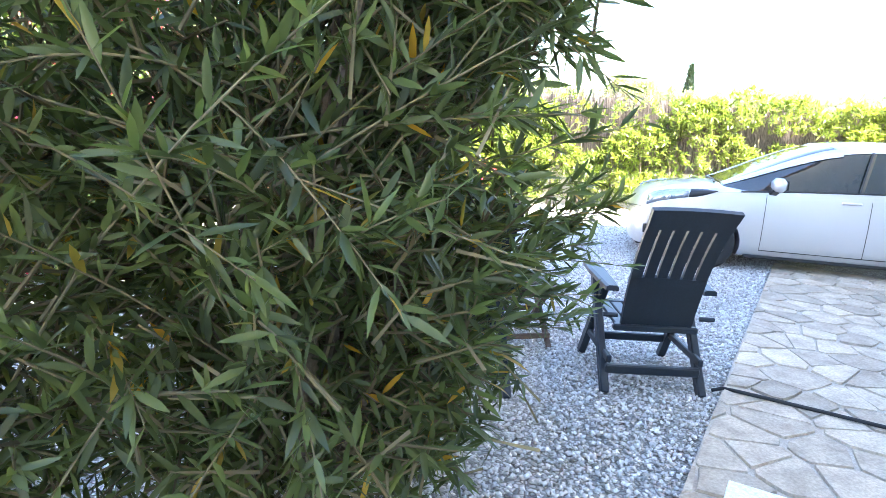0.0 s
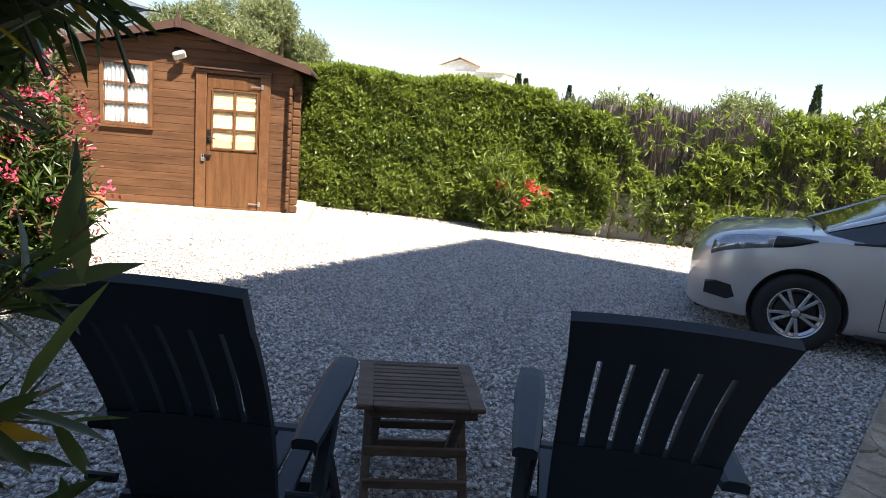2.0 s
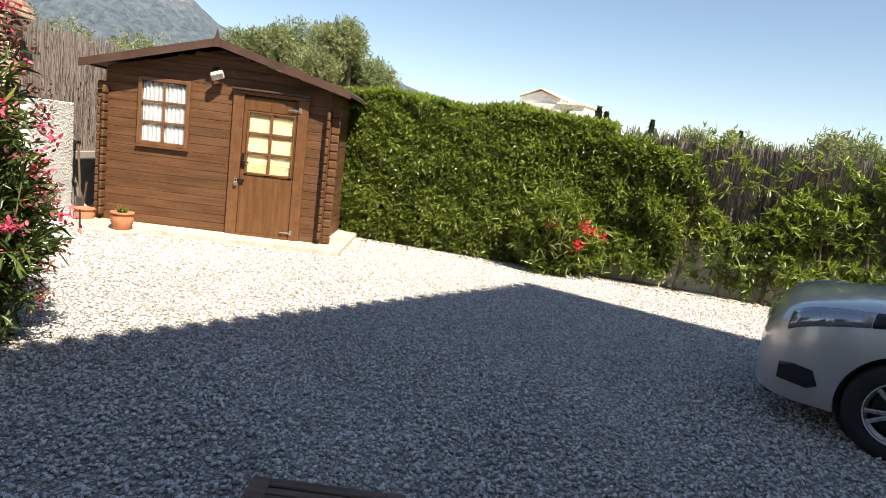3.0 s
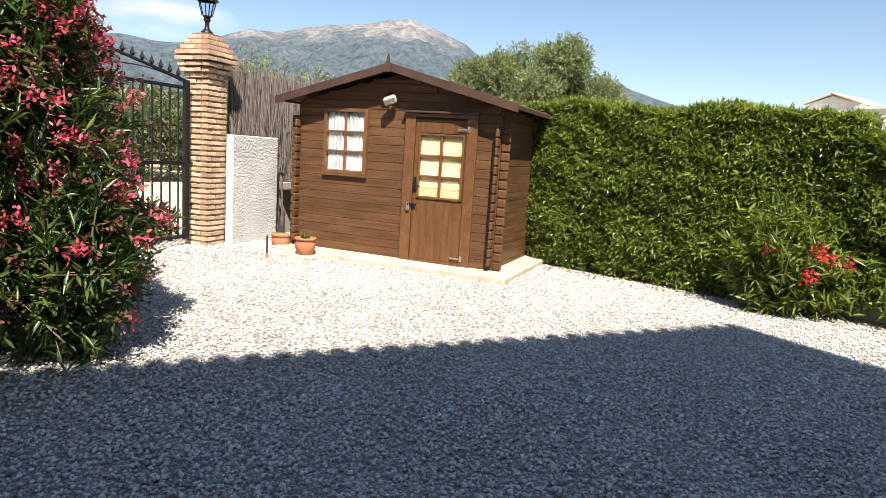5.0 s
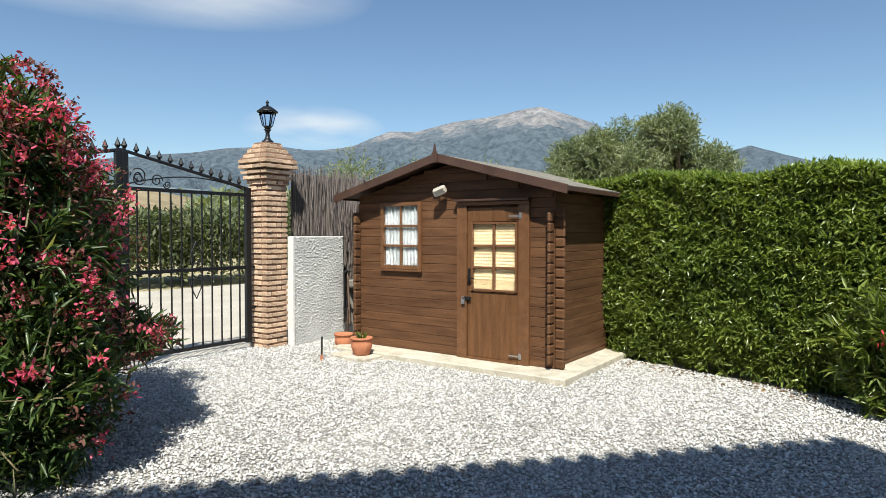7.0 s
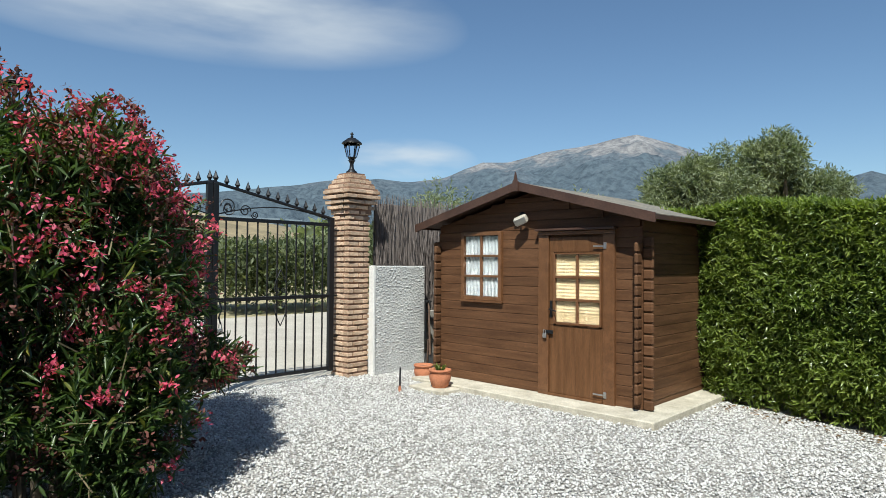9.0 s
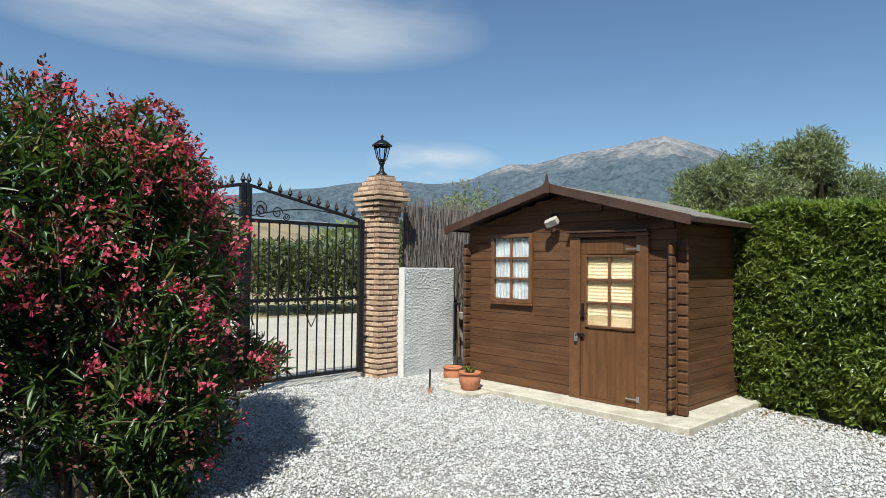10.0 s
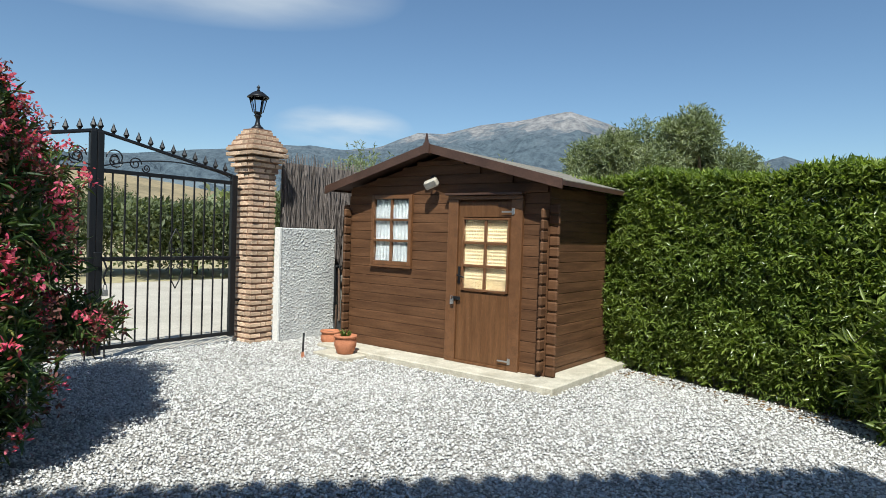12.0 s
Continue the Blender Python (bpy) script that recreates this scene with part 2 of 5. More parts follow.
NEARLEAF = leafy("grey_green_leaf", (0.038, 0.052, 0.020), (0.098, 0.128, 0.050), (0.45, 0.24, 0.02), 0.36, 0.4)
OLIVELEAF = leafy("olive_tree_leaf", (0.13, 0.155, 0.095), (0.25, 0.285, 0.18), (0.34, 0.37, 0.26), 0.6, 0.3)
SCRUBLEAF = leafy("dark_scrub_leaf", (0.055, 0.070, 0.035), (0.13, 0.155, 0.075), (0.24, 0.25, 0.13), 0.6, 0.3)
CYPRESSLEAF = leafy("cypress_leaf", (0.012, 0.028, 0.018), (0.03, 0.055, 0.03), (0.05, 0.08, 0.04), 0.7, 0.1)
PINK = leafy("pink_blossom", (0.55, 0.05, 0.14), (0.72, 0.13, 0.24), (0.80, 0.35, 0.40), 0.6, 0.35)
BUD = leafy("spent_flower_head", (0.07, 0.025, 0.02), (0.16, 0.055, 0.045), (0.30, 0.08, 0.08), 0.7, 0.2)
RED = leafy("red_blossom", (0.55, 0.02, 0.04), (0.70, 0.05, 0.08), (0.75, 0.15, 0.15), 0.6, 0.3)
BARK = mottled("grey_bark", (0.10, 0.075, 0.05), (0.20, 0.16, 0.12), 6, 60, 0.95, 0.6, 0.01)
TWIG = bundle_mat("green_twig", (0.10, 0.08, 0.04), (0.20, 0.17, 0.10))
HEATHER = bundle_mat("dry_heather", (0.060, 0.049, 0.044), (0.26, 0.22, 0.20))
DEADLEAF = bundle_mat("dry_brown_leaf", (0.10, 0.06, 0.03), (0.24, 0.15, 0.07))
ROOFTILE = mottled("clay_roof_tile", (0.32, 0.13, 0.07), (0.46, 0.22, 0.13), 3, 40, 0.85, 0.3, 0.004)
# mountain rock, with the haze of distance coloured into its slopes
MOUNT = mountain_mat("hazy_grey_mountain", 130, 310, (0.25, 0.247, 0.25))
# distance haze over the low hills is put into this blue-grey base colour
HAZEHILL = mottled("far_hill", (0.11, 0.15, 0.18), (0.17, 0.20, 0.21), 0.03, 0.5, 0.95, 0.1, 0.1)
SOIL = mottled("dark_soil", (0.06, 0.045, 0.03), (0.13, 0.095, 0.06), 4, 60, 0.95, 0.5, 0.01)

# ---- mesh tools ----
def link(name, bm, material, parent=None, label="", smooth=False):
    me = bpy.data.meshes.new(name)
    bm.to_mesh(me)
    bm.free()
    if smooth:
        for p in me.polygons:
            p.use_smooth = True
    me.materials.append(material)
    ob = new(name, me)
    if parent:
        ob.parent = parent
    if label:
        tagged(ob, label)
    return ob


def part(name, bm, material, parent, label="", smooth=False):
    return link(name, bm, material, parent, label, smooth)


def thing(name, label, category, group="", kind="", at=None):
    ob = tagged(new(name), label, category, group, kind)
    if at is not None:
        ob.matrix_world = at
    return ob


def box(x0, x1, y0, y1, z0, z1, bev=0.0, bm=None, m=None):
    b = bmesh.new()
    bmesh.ops.create_cube(b, size=1.0)
    for v in b.verts:
        v.co = Vector(((x0 + x1) / 2 + v.co.x * (x1 - x0), (y0 + y1) / 2 + v.co.y * (y1 - y0), (z0 + z1) / 2 + v.co.z * (z1 - z0)))
    if bev:
        bmesh.ops.bevel(b, geom=b.edges[:], offset=bev, segments=1, affect="EDGES")
    if m is not None:
        b.transform(m)
    return merged(bm, b)


def merged(bm, b):
    if bm is None:
        return b
    me = bpy.data.meshes.new("tmp")
    b.to_mesh(me)
    b.free()
    bm.from_mesh(me)
    bpy.data.meshes.remove(me)
    return bm


def tube(points, radius, sides=8, bm=None, taper=None, cap=True):
    """A round bar along points; taper gives the radius at each point."""
    b = bmesh.new() if bm is None else bm
    pts = [Vector(p) for p in points]
    rings = []
    side = None
    for i, p in enumerate(pts):
        d = (pts[min(i + 1, len(pts) - 1)] - pts[max(i - 1, 0)]).normalized()
        if side is None:
            side = d.orthogonal().normalized()
        side = (side - d * side.dot(d)).normalized()
        up = d.cross(side)
        r = taper[i] if taper else radius
        rings.append([b.verts.new(p + (side * math.cos(a) + up * math.sin(a)) * r) for a in (2 * math.pi * k / sides for k in range(sides))])
    for a, c in zip(rings, rings[1:]):
        for k in range(sides):
            b.faces.new((a[k], a[(k + 1) % sides], c[(k + 1) % sides], c[k]))
    if cap:
        b.faces.new(rings[0][::-1])
        b.faces.new(rings[-1])
    return b


def lathe(profile, sides=24, bm=None, at=(0, 0, 0), cap=True):
    """Turns (radius, height) pairs round the upright axis."""
    b = bmesh.new() if bm is None else bm
    rings = [[b.verts.new((at[0] + r * math.cos(a), at[1] + r * math.sin(a), at[2] + z)) for a in (2 * math.pi * k / sides for k in range(sides))] for r, z in profile]
    for a, c in zip(rings, rings[1:]):
        for k in range(sides):
            b.faces.new((a[k], a[(k + 1) % sides], c[(k + 1) % sides], c[k]))
    if cap:
        b.faces.new(rings[0][::-1])
        b.faces.new(rings[-1])
    return b


def prism(outline, d0, d1, axis="y", bm=None):
    """Extrudes a closed outline of pairs between d0 and d1 along an axis."""
    b = bmesh.new() if bm is None else bm
    def at(u, v, d):
        return {"x": (d, u, v), "y": (u, d, v), "z": (u, v, d)}[axis]
    lo = [b.verts.new(at(u, v, d0)) for u, v in outline]
    hi = [b.verts.new(at(u, v, d1)) for u, v in outline]
    b.faces.new(lo)
    b.faces.new(hi[::-1])
    n = len(outline)
    for k in range(n):
        b.faces.new((lo[k], hi[k], hi[(k + 1) % n], lo[(k + 1) % n]))
    bmesh.ops.recalc_face_normals(b, faces=b.faces[:])
    return b


def beam(p, q, w, h, bm=None, bev=0.0, up=(0, 0, 1)):
    """A squared bar from p to q, w wide and h deep."""
    p, q = Vector(p), Vector(q)
    d = (q - p).normalized()
    s = d.cross(Vector(up))
    s = s.normalized() if s.length > 1e-4 else Vector((1, 0, 0))
    u = s.cross(d)
    m = Matrix((( d.x, s.x, u.x, p.x), (d.y, s.y, u.y, p.y), (d.z, s.z, u.z, p.z), (0, 0, 0, 1)))
    return box(0, (q - p).length, -w / 2, w / 2, -h / 2, h / 2, bev, bm, m)


rng = np.random.default_rng(7)


def unit(a):
    return a / np.maximum(np.linalg.norm(a, axis=1, keepdims=True), 1e-9)


def leaf_mesh(name, base, way, length, width, material, parent=None, label="", fine=False, droop=0.15):
    """Many folded, pointed leaves in one mesh: base points and directions as arrays."""
    n = len(base)
    way = unit(way)
    ref = unit(rng.normal(size=(n, 3)) * 0.6 + np.array([0, 0, 1.0]))
    side = unit(np.cross(way, ref))
    up = np.cross(side, way)
    L = np.asarray(length).reshape(-1, 1) * np.ones((n, 1))
    W = np.asarray(width).reshape(-1, 1) * np.ones((n, 1))
    def at(l, w, u):
        return base + way * L * l + side * W * w + up * (L * u)
    if fine:
        vs = [at(0, 0, 0), at(.28, -.42, .0), at(.28, 0, -.03), at(.28, .42, .0), at(.68, -.36, -.06), at(.68, 0, -.085), at(.68, .36, -.06), at(1, 0, -droop)]
        fs = [(0, 2, 1), (0, 3, 2), (1, 2, 5, 4), (2, 3, 6, 5), (4, 5, 7), (5, 6, 7)]
    else:
        vs = [at(0, 0, 0), at(.5, -.5, .02), at(.5, .5, .02), at(1, 0, -droop)]
        fs = [(0, 3, 1), (0, 2, 3)]
    k = len(vs)
    co = np.stack(vs, axis=1).reshape(-1, 3)
    off = (np.arange(n) * k)[:, None]
    loops = np.concatenate([(np.array(f)[None, :] + off) for f in fs], axis=1).reshape(-1)
    sizes = np.tile([len(f) for f in fs], n)
    me = bpy.data.meshes.new(name)
    me.vertices.add(len(co))
    me.vertices.foreach_set("co", co.astype(np.float32).ravel())
    me.loops.add(len(loops))
    me.loops.foreach_set("vertex_index", loops.astype(np.int32))
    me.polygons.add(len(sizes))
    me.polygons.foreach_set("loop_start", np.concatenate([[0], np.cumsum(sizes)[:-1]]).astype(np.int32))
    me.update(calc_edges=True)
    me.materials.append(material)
    ob = new(name, me)
    if parent:
        ob.parent = parent
    if label:
        tagged(ob, label)
    return ob


def sprigs(tips, ways, per, reach, length, spread=0.9):
    """Leaves set along the last stretch of each twig: bases, directions and lengths."""
    n = len(tips)
    t = rng.random((n, per, 1)) * reach
    base = tips[:, None, :] - ways[:, None, :] * t
    d = ways[:, None, :] * 0.75 + rng.normal(size=(n, per, 3)) * spread * 0.6
    L = length * (0.6 + 0.6 * rng.random((n, per)))
    return base.reshape(-1, 3), d.reshape(-1, 3), L.ravel()


def blob(n, centre, radii, shell=0.55):
    """Points in a lumpy ellipsoid, most of them near its skin, with the way outwards."""
    d = unit(rng.normal(size=(n, 3)))
    lump = np.array([noise.noise(Vector(v) * 2.2 + Vector(centre)) for v in d])
    r = (shell + (1 - shell) * rng.random(n) ** 0.6) * (1 + 0.28 * lump)
    p = np.array(centre) + d * r[:, None] * np.array(radii)
    out = unit(d / np.array(radii))
    return p, out

# ---- ground, patio, road ----
PATIO = Vector((0.74, 0.673, 0)).normalized()      # the way the house front runs
OUT = Vector((0.673, -0.74, 0)).normalized()       # from the yard towards the house
EDGE = Vector((1.9, -8.20, 0))                     # a point on the patio's edge
GATE_Z = 0.07                                      # the ground lies a little higher at the gate


def rise(x):
    f = min(max((-2.6 - x) / 1.3, 0.0), 1.0)
    return GATE_Z * f * f * (3 - 2 * f)


bm = bmesh.new()
bmesh.ops.create_grid(bm, x_segments=1, y_segments=1, size=2500)
g = tagged(link("ground", bm, FIELD), "dry grassy ground reaching to the horizon", "ground", kind="structure")
g.location.z = -0.05
bm = bmesh.new()
bmesh.ops.create_grid(bm, x_segments=60, y_segments=60, size=1)
for v in bm.verts:
    x, y = 2.3 + v.co.x * 6.5, -5.5 + v.co.y * 7.6
    v.co = Vector((x, y, rise(x) + 0.012 * noise.noise(Vector((v.co.x * 8, v.co.y * 8, 0)))))
tagged(link("gravel_yard", bm, GRAVEL, smooth=True), "pale grey crushed stone gravel covering the yard", "gravel", kind="structure")
tagged(link("road", box(-13.5, -4.2, -60, 60, -0.04, GATE_Z - 0.01), ROAD), "pale dusty concrete lane outside the gate", "road", kind="structure")


def along(s, o, z=0.0):
    return EDGE + PATIO * s + OUT * o + Vector((0, 0, z))


frame_m = Matrix(((PATIO.x, OUT.x, 0, EDGE.x), (PATIO.y, OUT.y, 0, EDGE.y), (0, 0, 1, 0), (0, 0, 0, 1)))
patio = tagged(link("patio", box(-5.5, 4.75, 0.0, 3.2, -0.05, 0.035, 0, None, frame_m), MORTAR), "crazy-paved stone patio along the house front", "pavement", kind="structure")


def flagstones():
    """Crazy paving: cells round jittered seeds, shrunk to leave mortar joints."""
    r = random.Random(5)
    seeds = []
    for i in range(-17, 16):
        for j in range(-1, 11):
            seeds.append((i * .30 + r.uniform(-.15, .15) + .13 * (j % 2), j * .24 + .1 + r.uniform(-.11, .11)))
    for cx, cy in seeds:
        poly = [Vector((cx + a, cy + b)) for a, b in ((-.5, -.5), (.5, -.5), (.5, .5), (-.5, .5))]
        cuts = [((cx + sx) / 2, (cy + sy) / 2, sx - cx, sy - cy) for sx, sy in seeds if 0 < (sx - cx) ** 2 + (sy - cy) ** 2 < 1]
        cuts += [(0, .002, 0, -1), (0, 2.6, 0, 1), (4.72, 0, 1, 0)]
        for px, py, nx, ny in cuts:
            out = []
            for k in range(len(poly)):
                p, q = poly[k - 1], poly[k]
                dp, dq = (p.x - px) * nx + (p.y - py) * ny, (q.x - px) * nx + (q.y - py) * ny
                if (dp <= 0) != (dq <= 0):
                    out.append(p + (q - p) * (dp / (dp - dq)))
                if dq <= 0:
                    out.append(q)
            poly = out
            if len(poly) < 3:
                break
        if len(poly) < 3:
            continue
        c = sum(poly, Vector((0, 0))) / len(poly)
        size = max((p - c).length for p in poly)
        if size < .05:
            continue
        k = 1 - .011 / size
        pts = []
        for p, q in zip(poly, poly[1:] + poly[:1]):
            pts.append(c + (p - c) * (k - r.uniform(.0, .07)))
            if (q - p).length > .14:
                pts.append(c + ((p + q) / 2 - c) * (k + r.uniform(-.05, .02)))
        z = .046 + r.uniform(-.004, .006)
        b = bmesh.new()
        lo = [b.verts.new((p.x, p.y, .03)) for p in pts]
        hi = [b.verts.new((c.x + (p.x - c.x) * .97, c.y + (p.y - c.y) * .97, z + r.uniform(-.002, .002))) for p in pts]
        n = len(pts)
        b.faces.new(hi)
        for j in range(n):
            b.faces.new((lo[j], lo[(j + 1) % n], hi[(j + 1) % n], hi[j]))
        bmesh.ops.recalc_face_normals(b, faces=b.faces[:])
        b.transform(frame_m)
        part("flagstone", b, FLAG, patio)


# ---- the house behind the camera: its roof shades the yard ----
EAVE_Z = 7.8
CORNER = Vector((2.76, -0.72, 0)) + SUN * (EAVE_Z / SUN.z)
RISE = 0.5


def house():
    h = thing("house", "two-storey white rendered house with a clay tiled roof", "house")
    c = CORNER
    e = Vector((.692, .722, 0)).normalized()
    base = Matrix(((e.x, e.y, 0, c.x), (e.y, -e.x, 0, c.y), (0, 0, 1, 0), (0, 0, 0, 1)))
    b = box(-16, -0.5, 0.55, 9.5, 0.0, EAVE_Z - 0.12, 0, None, base)
    part("wall", b, WHITEPAINT, h)
    b = bmesh.new()
    v = [b.verts.new(p) for p in ((-17, 0, EAVE_Z - .1), (0, 0, EAVE_Z - .1), (0, 5, EAVE_Z + 5 * RISE - .1), (0, 10, EAVE_Z - .1), (-17, 10, EAVE_Z - .1), (-17, 5, EAVE_Z + 5 * RISE - .1))]
    w = [b.verts.new(p.co + Vector((0, 0, 0.1))) for p in v]
    for f in ((w[0], w[1], w[2], w[5]), (w[5], w[2], w[3], w[4]), (v[5], v[2], v[1], v[0]), (v[4], v[3], v[2], v[5]), (v[0], v[1], w[1], w[0]), (v[3], v[4], w[4], w[3]),
              (v[1], v[2], w[2], w[1]), (v[2], v[3], w[3], w[2]), (v[5], v[0], w[0], w[5]), (v[4], v[5], w[5], w[4])):
        b.faces.new(f)
    b.transform(base)
    part("roof", b, ROOFTILE, h)
    b = bmesh.new()
    for k in range(81):
        s = -16.9 + 0.21 * k
        tube([(s, -0.05, EAVE_Z - 0.02), (s, 4.9, EAVE_Z + 4.9 * RISE + 0.02)], 0.08, 8, b)
    b.transform(base)
    tagged(part("roof_tile", b, ROOFTILE, h), kind="stuff")
    for s in (-3.5, -8.0):
        b = box(s, s + 1.1, 0.5, 0.56, 1.0, 2.1, 0.01, None, base)
        win = part("window", b, IRON, h)
        part("pane", box(s + .06, s + 1.04, 0.49, 0.5, 1.06, 2.04, 0, None, base), GLASS, win)


house()

# ---- boundary: low wall, heather screen ----
def hedge_line(x):
    return 1.45 - 0.31 * x


HM = pose(0, 1.45, 0, 0, 0, math.degrees(math.atan(-0.31)))
tagged(link("boundary_wall", box(3.3, 14.5, 0.42, 0.62, -0.05, 0.72, 0.01, None, HM), CREAMWALL), "low cream block wall behind the hedge", "wall", kind="structure")
tagged(link("boundary_wall", box(-4.15, -3.95, -0.4, 6.5, -0.05, 0.9, 0.01), LOWWALL), "low grey block wall beside the gate pillar", "wall", kind="structure")


def heather(x0, x1, z0, z1, m, count, name="heather_screen"):
    b = thing(name, "brown dried heather screen fence", "fence")
    n = count
    xs = x0 + (x1 - x0) * rng.random(n)
    zs = z0 + (z1 - z0 - .55) * rng.random(n) ** 0.9
    zt = np.minimum(zs + .4 + .35 * rng.random(n), z1 + .10 * rng.random(n) - .05)
    ys = rng.normal(size=n) * 0.018
    lean = rng.normal(size=(n, 2)) * 0.035
    p = np.stack([xs, ys, zs], 1)
    q = np.stack([xs + lean[:, 0], ys + lean[:, 1] * .5, zt], 1)
    w = 0.0045
    vs = np.stack([p + [-w, 0, 0], p + [w * .5, -w, 0], p + [w * .5, w, 0], q + [-w * .6, 0, 0], q + [w * .4, -w * .6, 0], q + [w * .4, w * .6, 0]], 1).reshape(-1, 3)
    fs = [(0, 1, 4, 3), (1, 2, 5, 4), (2, 0, 3, 5)]
    me = bpy.data.meshes.new("twigs")
    me.from_pydata(vs.tolist(), [], [tuple(i + 6 * k for i in f) for k in range(n) for f in fs])
    me.materials.append(HEATHER)
    ob = tagged(new("brushwood", me), kind="stuff")
    ob.parent = b
    part("backing", box(x0, x1, 0.02, 0.03, z0, z1 - .12), HEATHER, b)
    b.matrix_world = m
    return b


heather(3.2, 14.3, 0.7, 2.22, HM @ pose(0, 0.52, 0), 11000)
# added behind the clipped hedge as a dark layer, so its gaps look shaded
heather(-.7, 3.25, 0.0, 2.1, HM @ pose(0, 0.55, 0), 5000)
heather(-0.45, 6.5, 0.3, 2.62, pose(-4.02, 0, 0, 0, 0, 90), 9000)

# ---- rough-cast wall panel beside the pillar ----
def wall_panel():
    b = bmesh.new()
    bmesh.ops.create_grid(b, x_segments=150, y_segments=230, size=1)
    for v in b.verts:
        y, z = -0.20 + v.co.x * 0.497, 0.795 + v.co.y * 0.795
        q = Vector((0, y * 44, z * 44))
        d = max(0.0, noise.noise(q) + 0.45 * noise.noise(q * 2.3)) * 0.017
        edge = min(abs(v.co.x - 1), abs(v.co.x + 1), abs(v.co.y - 1))
        v.co = Vector((-3.74 + (d if edge > 0.005 else -0.004), y, z))
    w = tagged(link("wall_panel", box(-3.84, -3.742, -0.697, 0.297, -0.05, 1.592, 0.004), WHITEPAINT), "white rough-cast rendered wall panel beside the brick pillar", "wall", kind="structure")
    link("render_coat", b, ROUGHCAST, w, smooth=True)
    link("corner_bead", box(-3.80, -3.724, -0.705, -0.668, -0.02, 1.596, .004), WHITEPAINT, w)


wall_panel()
catch = thing("gate_catch", "thin dark iron catch bar fixed to the wall panel edge", "gate catch")
part("bar", box(-3.735, -3.715, .298, .322, .50, 1.08, .003), IRON, catch)
part("hook", tube([(-3.72, .30, 1.07), (-3.66, .31, 1.075), (-3.64, .31, 1.03)], .010, 6), IRON, catch)

# ---- brick gate pillar and lantern ----
def brick_pillar(x, y, name="brick_pillar"):
    t = thing(name, "tan rustic brick gate pillar with a stepped cap", "pillar", "gate pillars", at=pose(x, y, GATE_Z))
    P, H = 0.072, 0.047
    r = random.Random(11)
    core = box(-.17, .17, -.17, .17, -.05, 2.5)
    part("core", core, JOINT, t)
    mesh = {}
    def brick(w, d):
        key = (round(w, 3), round(d, 3))
        if key not in mesh:
            b = box(-w / 2, w / 2, -d / 2, d / 2, 0, H, 0.004)
            me = bpy.data.meshes.new("brick")
            b.to_mesh(me)
            b.free()
            me.materials.append(BRICK)
            mesh[key] = me
        return mesh[key]
    def course(z, half, k):
        # two bricks on each face, breaking joint from course to course
        th = 0.105
        for side in range(4):
            a, bb = -half, half - th
            cut = a + (bb - a) * (0.36 if (k + side) % 2 else 0.68)
            for s0, s1 in ((a, cut), (cut, bb)):
                w = s1 - s0 - 0.012
                o = new("brick", brick(w, th))
                o.parent = t
                c = Vector(((s0 + s1) / 2, -half + th / 2 + r.uniform(-.012, .008), z))
                o.matrix_local = Matrix.Rotation(side * math.pi / 2, 4, "Z") @ Matrix.Translation(c) @ pose(0, 0, 0, r.uniform(-1.5, 1.5), r.uniform(-1.2, 1.2), r.uniform(-1.6, 1.6))
    z, k = 0.0, 0
    while z < 2.2:
        course(z, 0.185, k)
        z += P
        k += 1
    for half in (0.205, 0.235, 0.265, 0.29, 0.285, 0.24, 0.195, 0.15):
        if z > 2.45:
            part("cap_course", box(-half + .02, half - .02, -half + .02, half - .02, z - .012, z + P), JOINT, t)
        course(z, half, k)
        z += P
        k += 1
    part("corbel_core", box(-.2, .2, -.2, .2, 2.24, 2.52), JOINT, t)
    return t, z


def lantern(x, y, z):
    t = thing("gate_lantern", "black cast metal lantern with clear panes on the pillar", "lantern", "gate lanterns", at=pose(x, y, z))
    part("stem", lathe([(.075, -.03), (.078, .01), (.05, .03), (.032, .06), (.026, .12), (.036, .15), (.055, .17), (.02, .175)], 14), IRON, t, smooth=True)
    part("cup", lathe([(.03, .17), (.055, .20), (.062, .215), (.02, .22)], 6), IRON, t)
    part("pane", lathe([(.064, .216), (.112, .40)], 6), LAMPGLASS, t, "clear tapered lantern panes")
    for k in range(6):
        a = 2 * math.pi * k / 6
        part("bar", beam((.066 * math.cos(a), .066 * math.sin(a), .215), (.116 * math.cos(a), .116 * math.sin(a), .405), .011, .011), IRON, t)
    part("roof", lathe([(.12, .40), (.145, .405), (.138, .42), (.10, .45), (.06, .48), (.035, .49), (.01, .492)], 18), IRON, t, smooth=True)
    part("finial", lathe([(.012, .49), (.022, .505), (.010, .52), (.026, .54), (.008, .565), (.002, .575)], 10), IRON, t, smooth=True)
    return t


PX, PY = -4.045, -0.86
_, ptop = brick_pillar(PX, PY)
lantern(PX, PY, ptop + GATE_Z + 0.02)
brick_pillar(PX, -4.85)
lantern(PX, -4.85, ptop + GATE_Z + 0.02)

# ---- wrought iron double gate ----
def spiral(c, r, turns, up, flip, n=26):
    pts = []
    for k in range(n + 1):
        a = turns * 2 * math.pi * k / n
        rr = r * (1 - 0.8 * k / n)
        pts.append((c[0], c[1] + flip * rr * math.cos(a), c[2] + up * rr * math.sin(a)))
    return pts


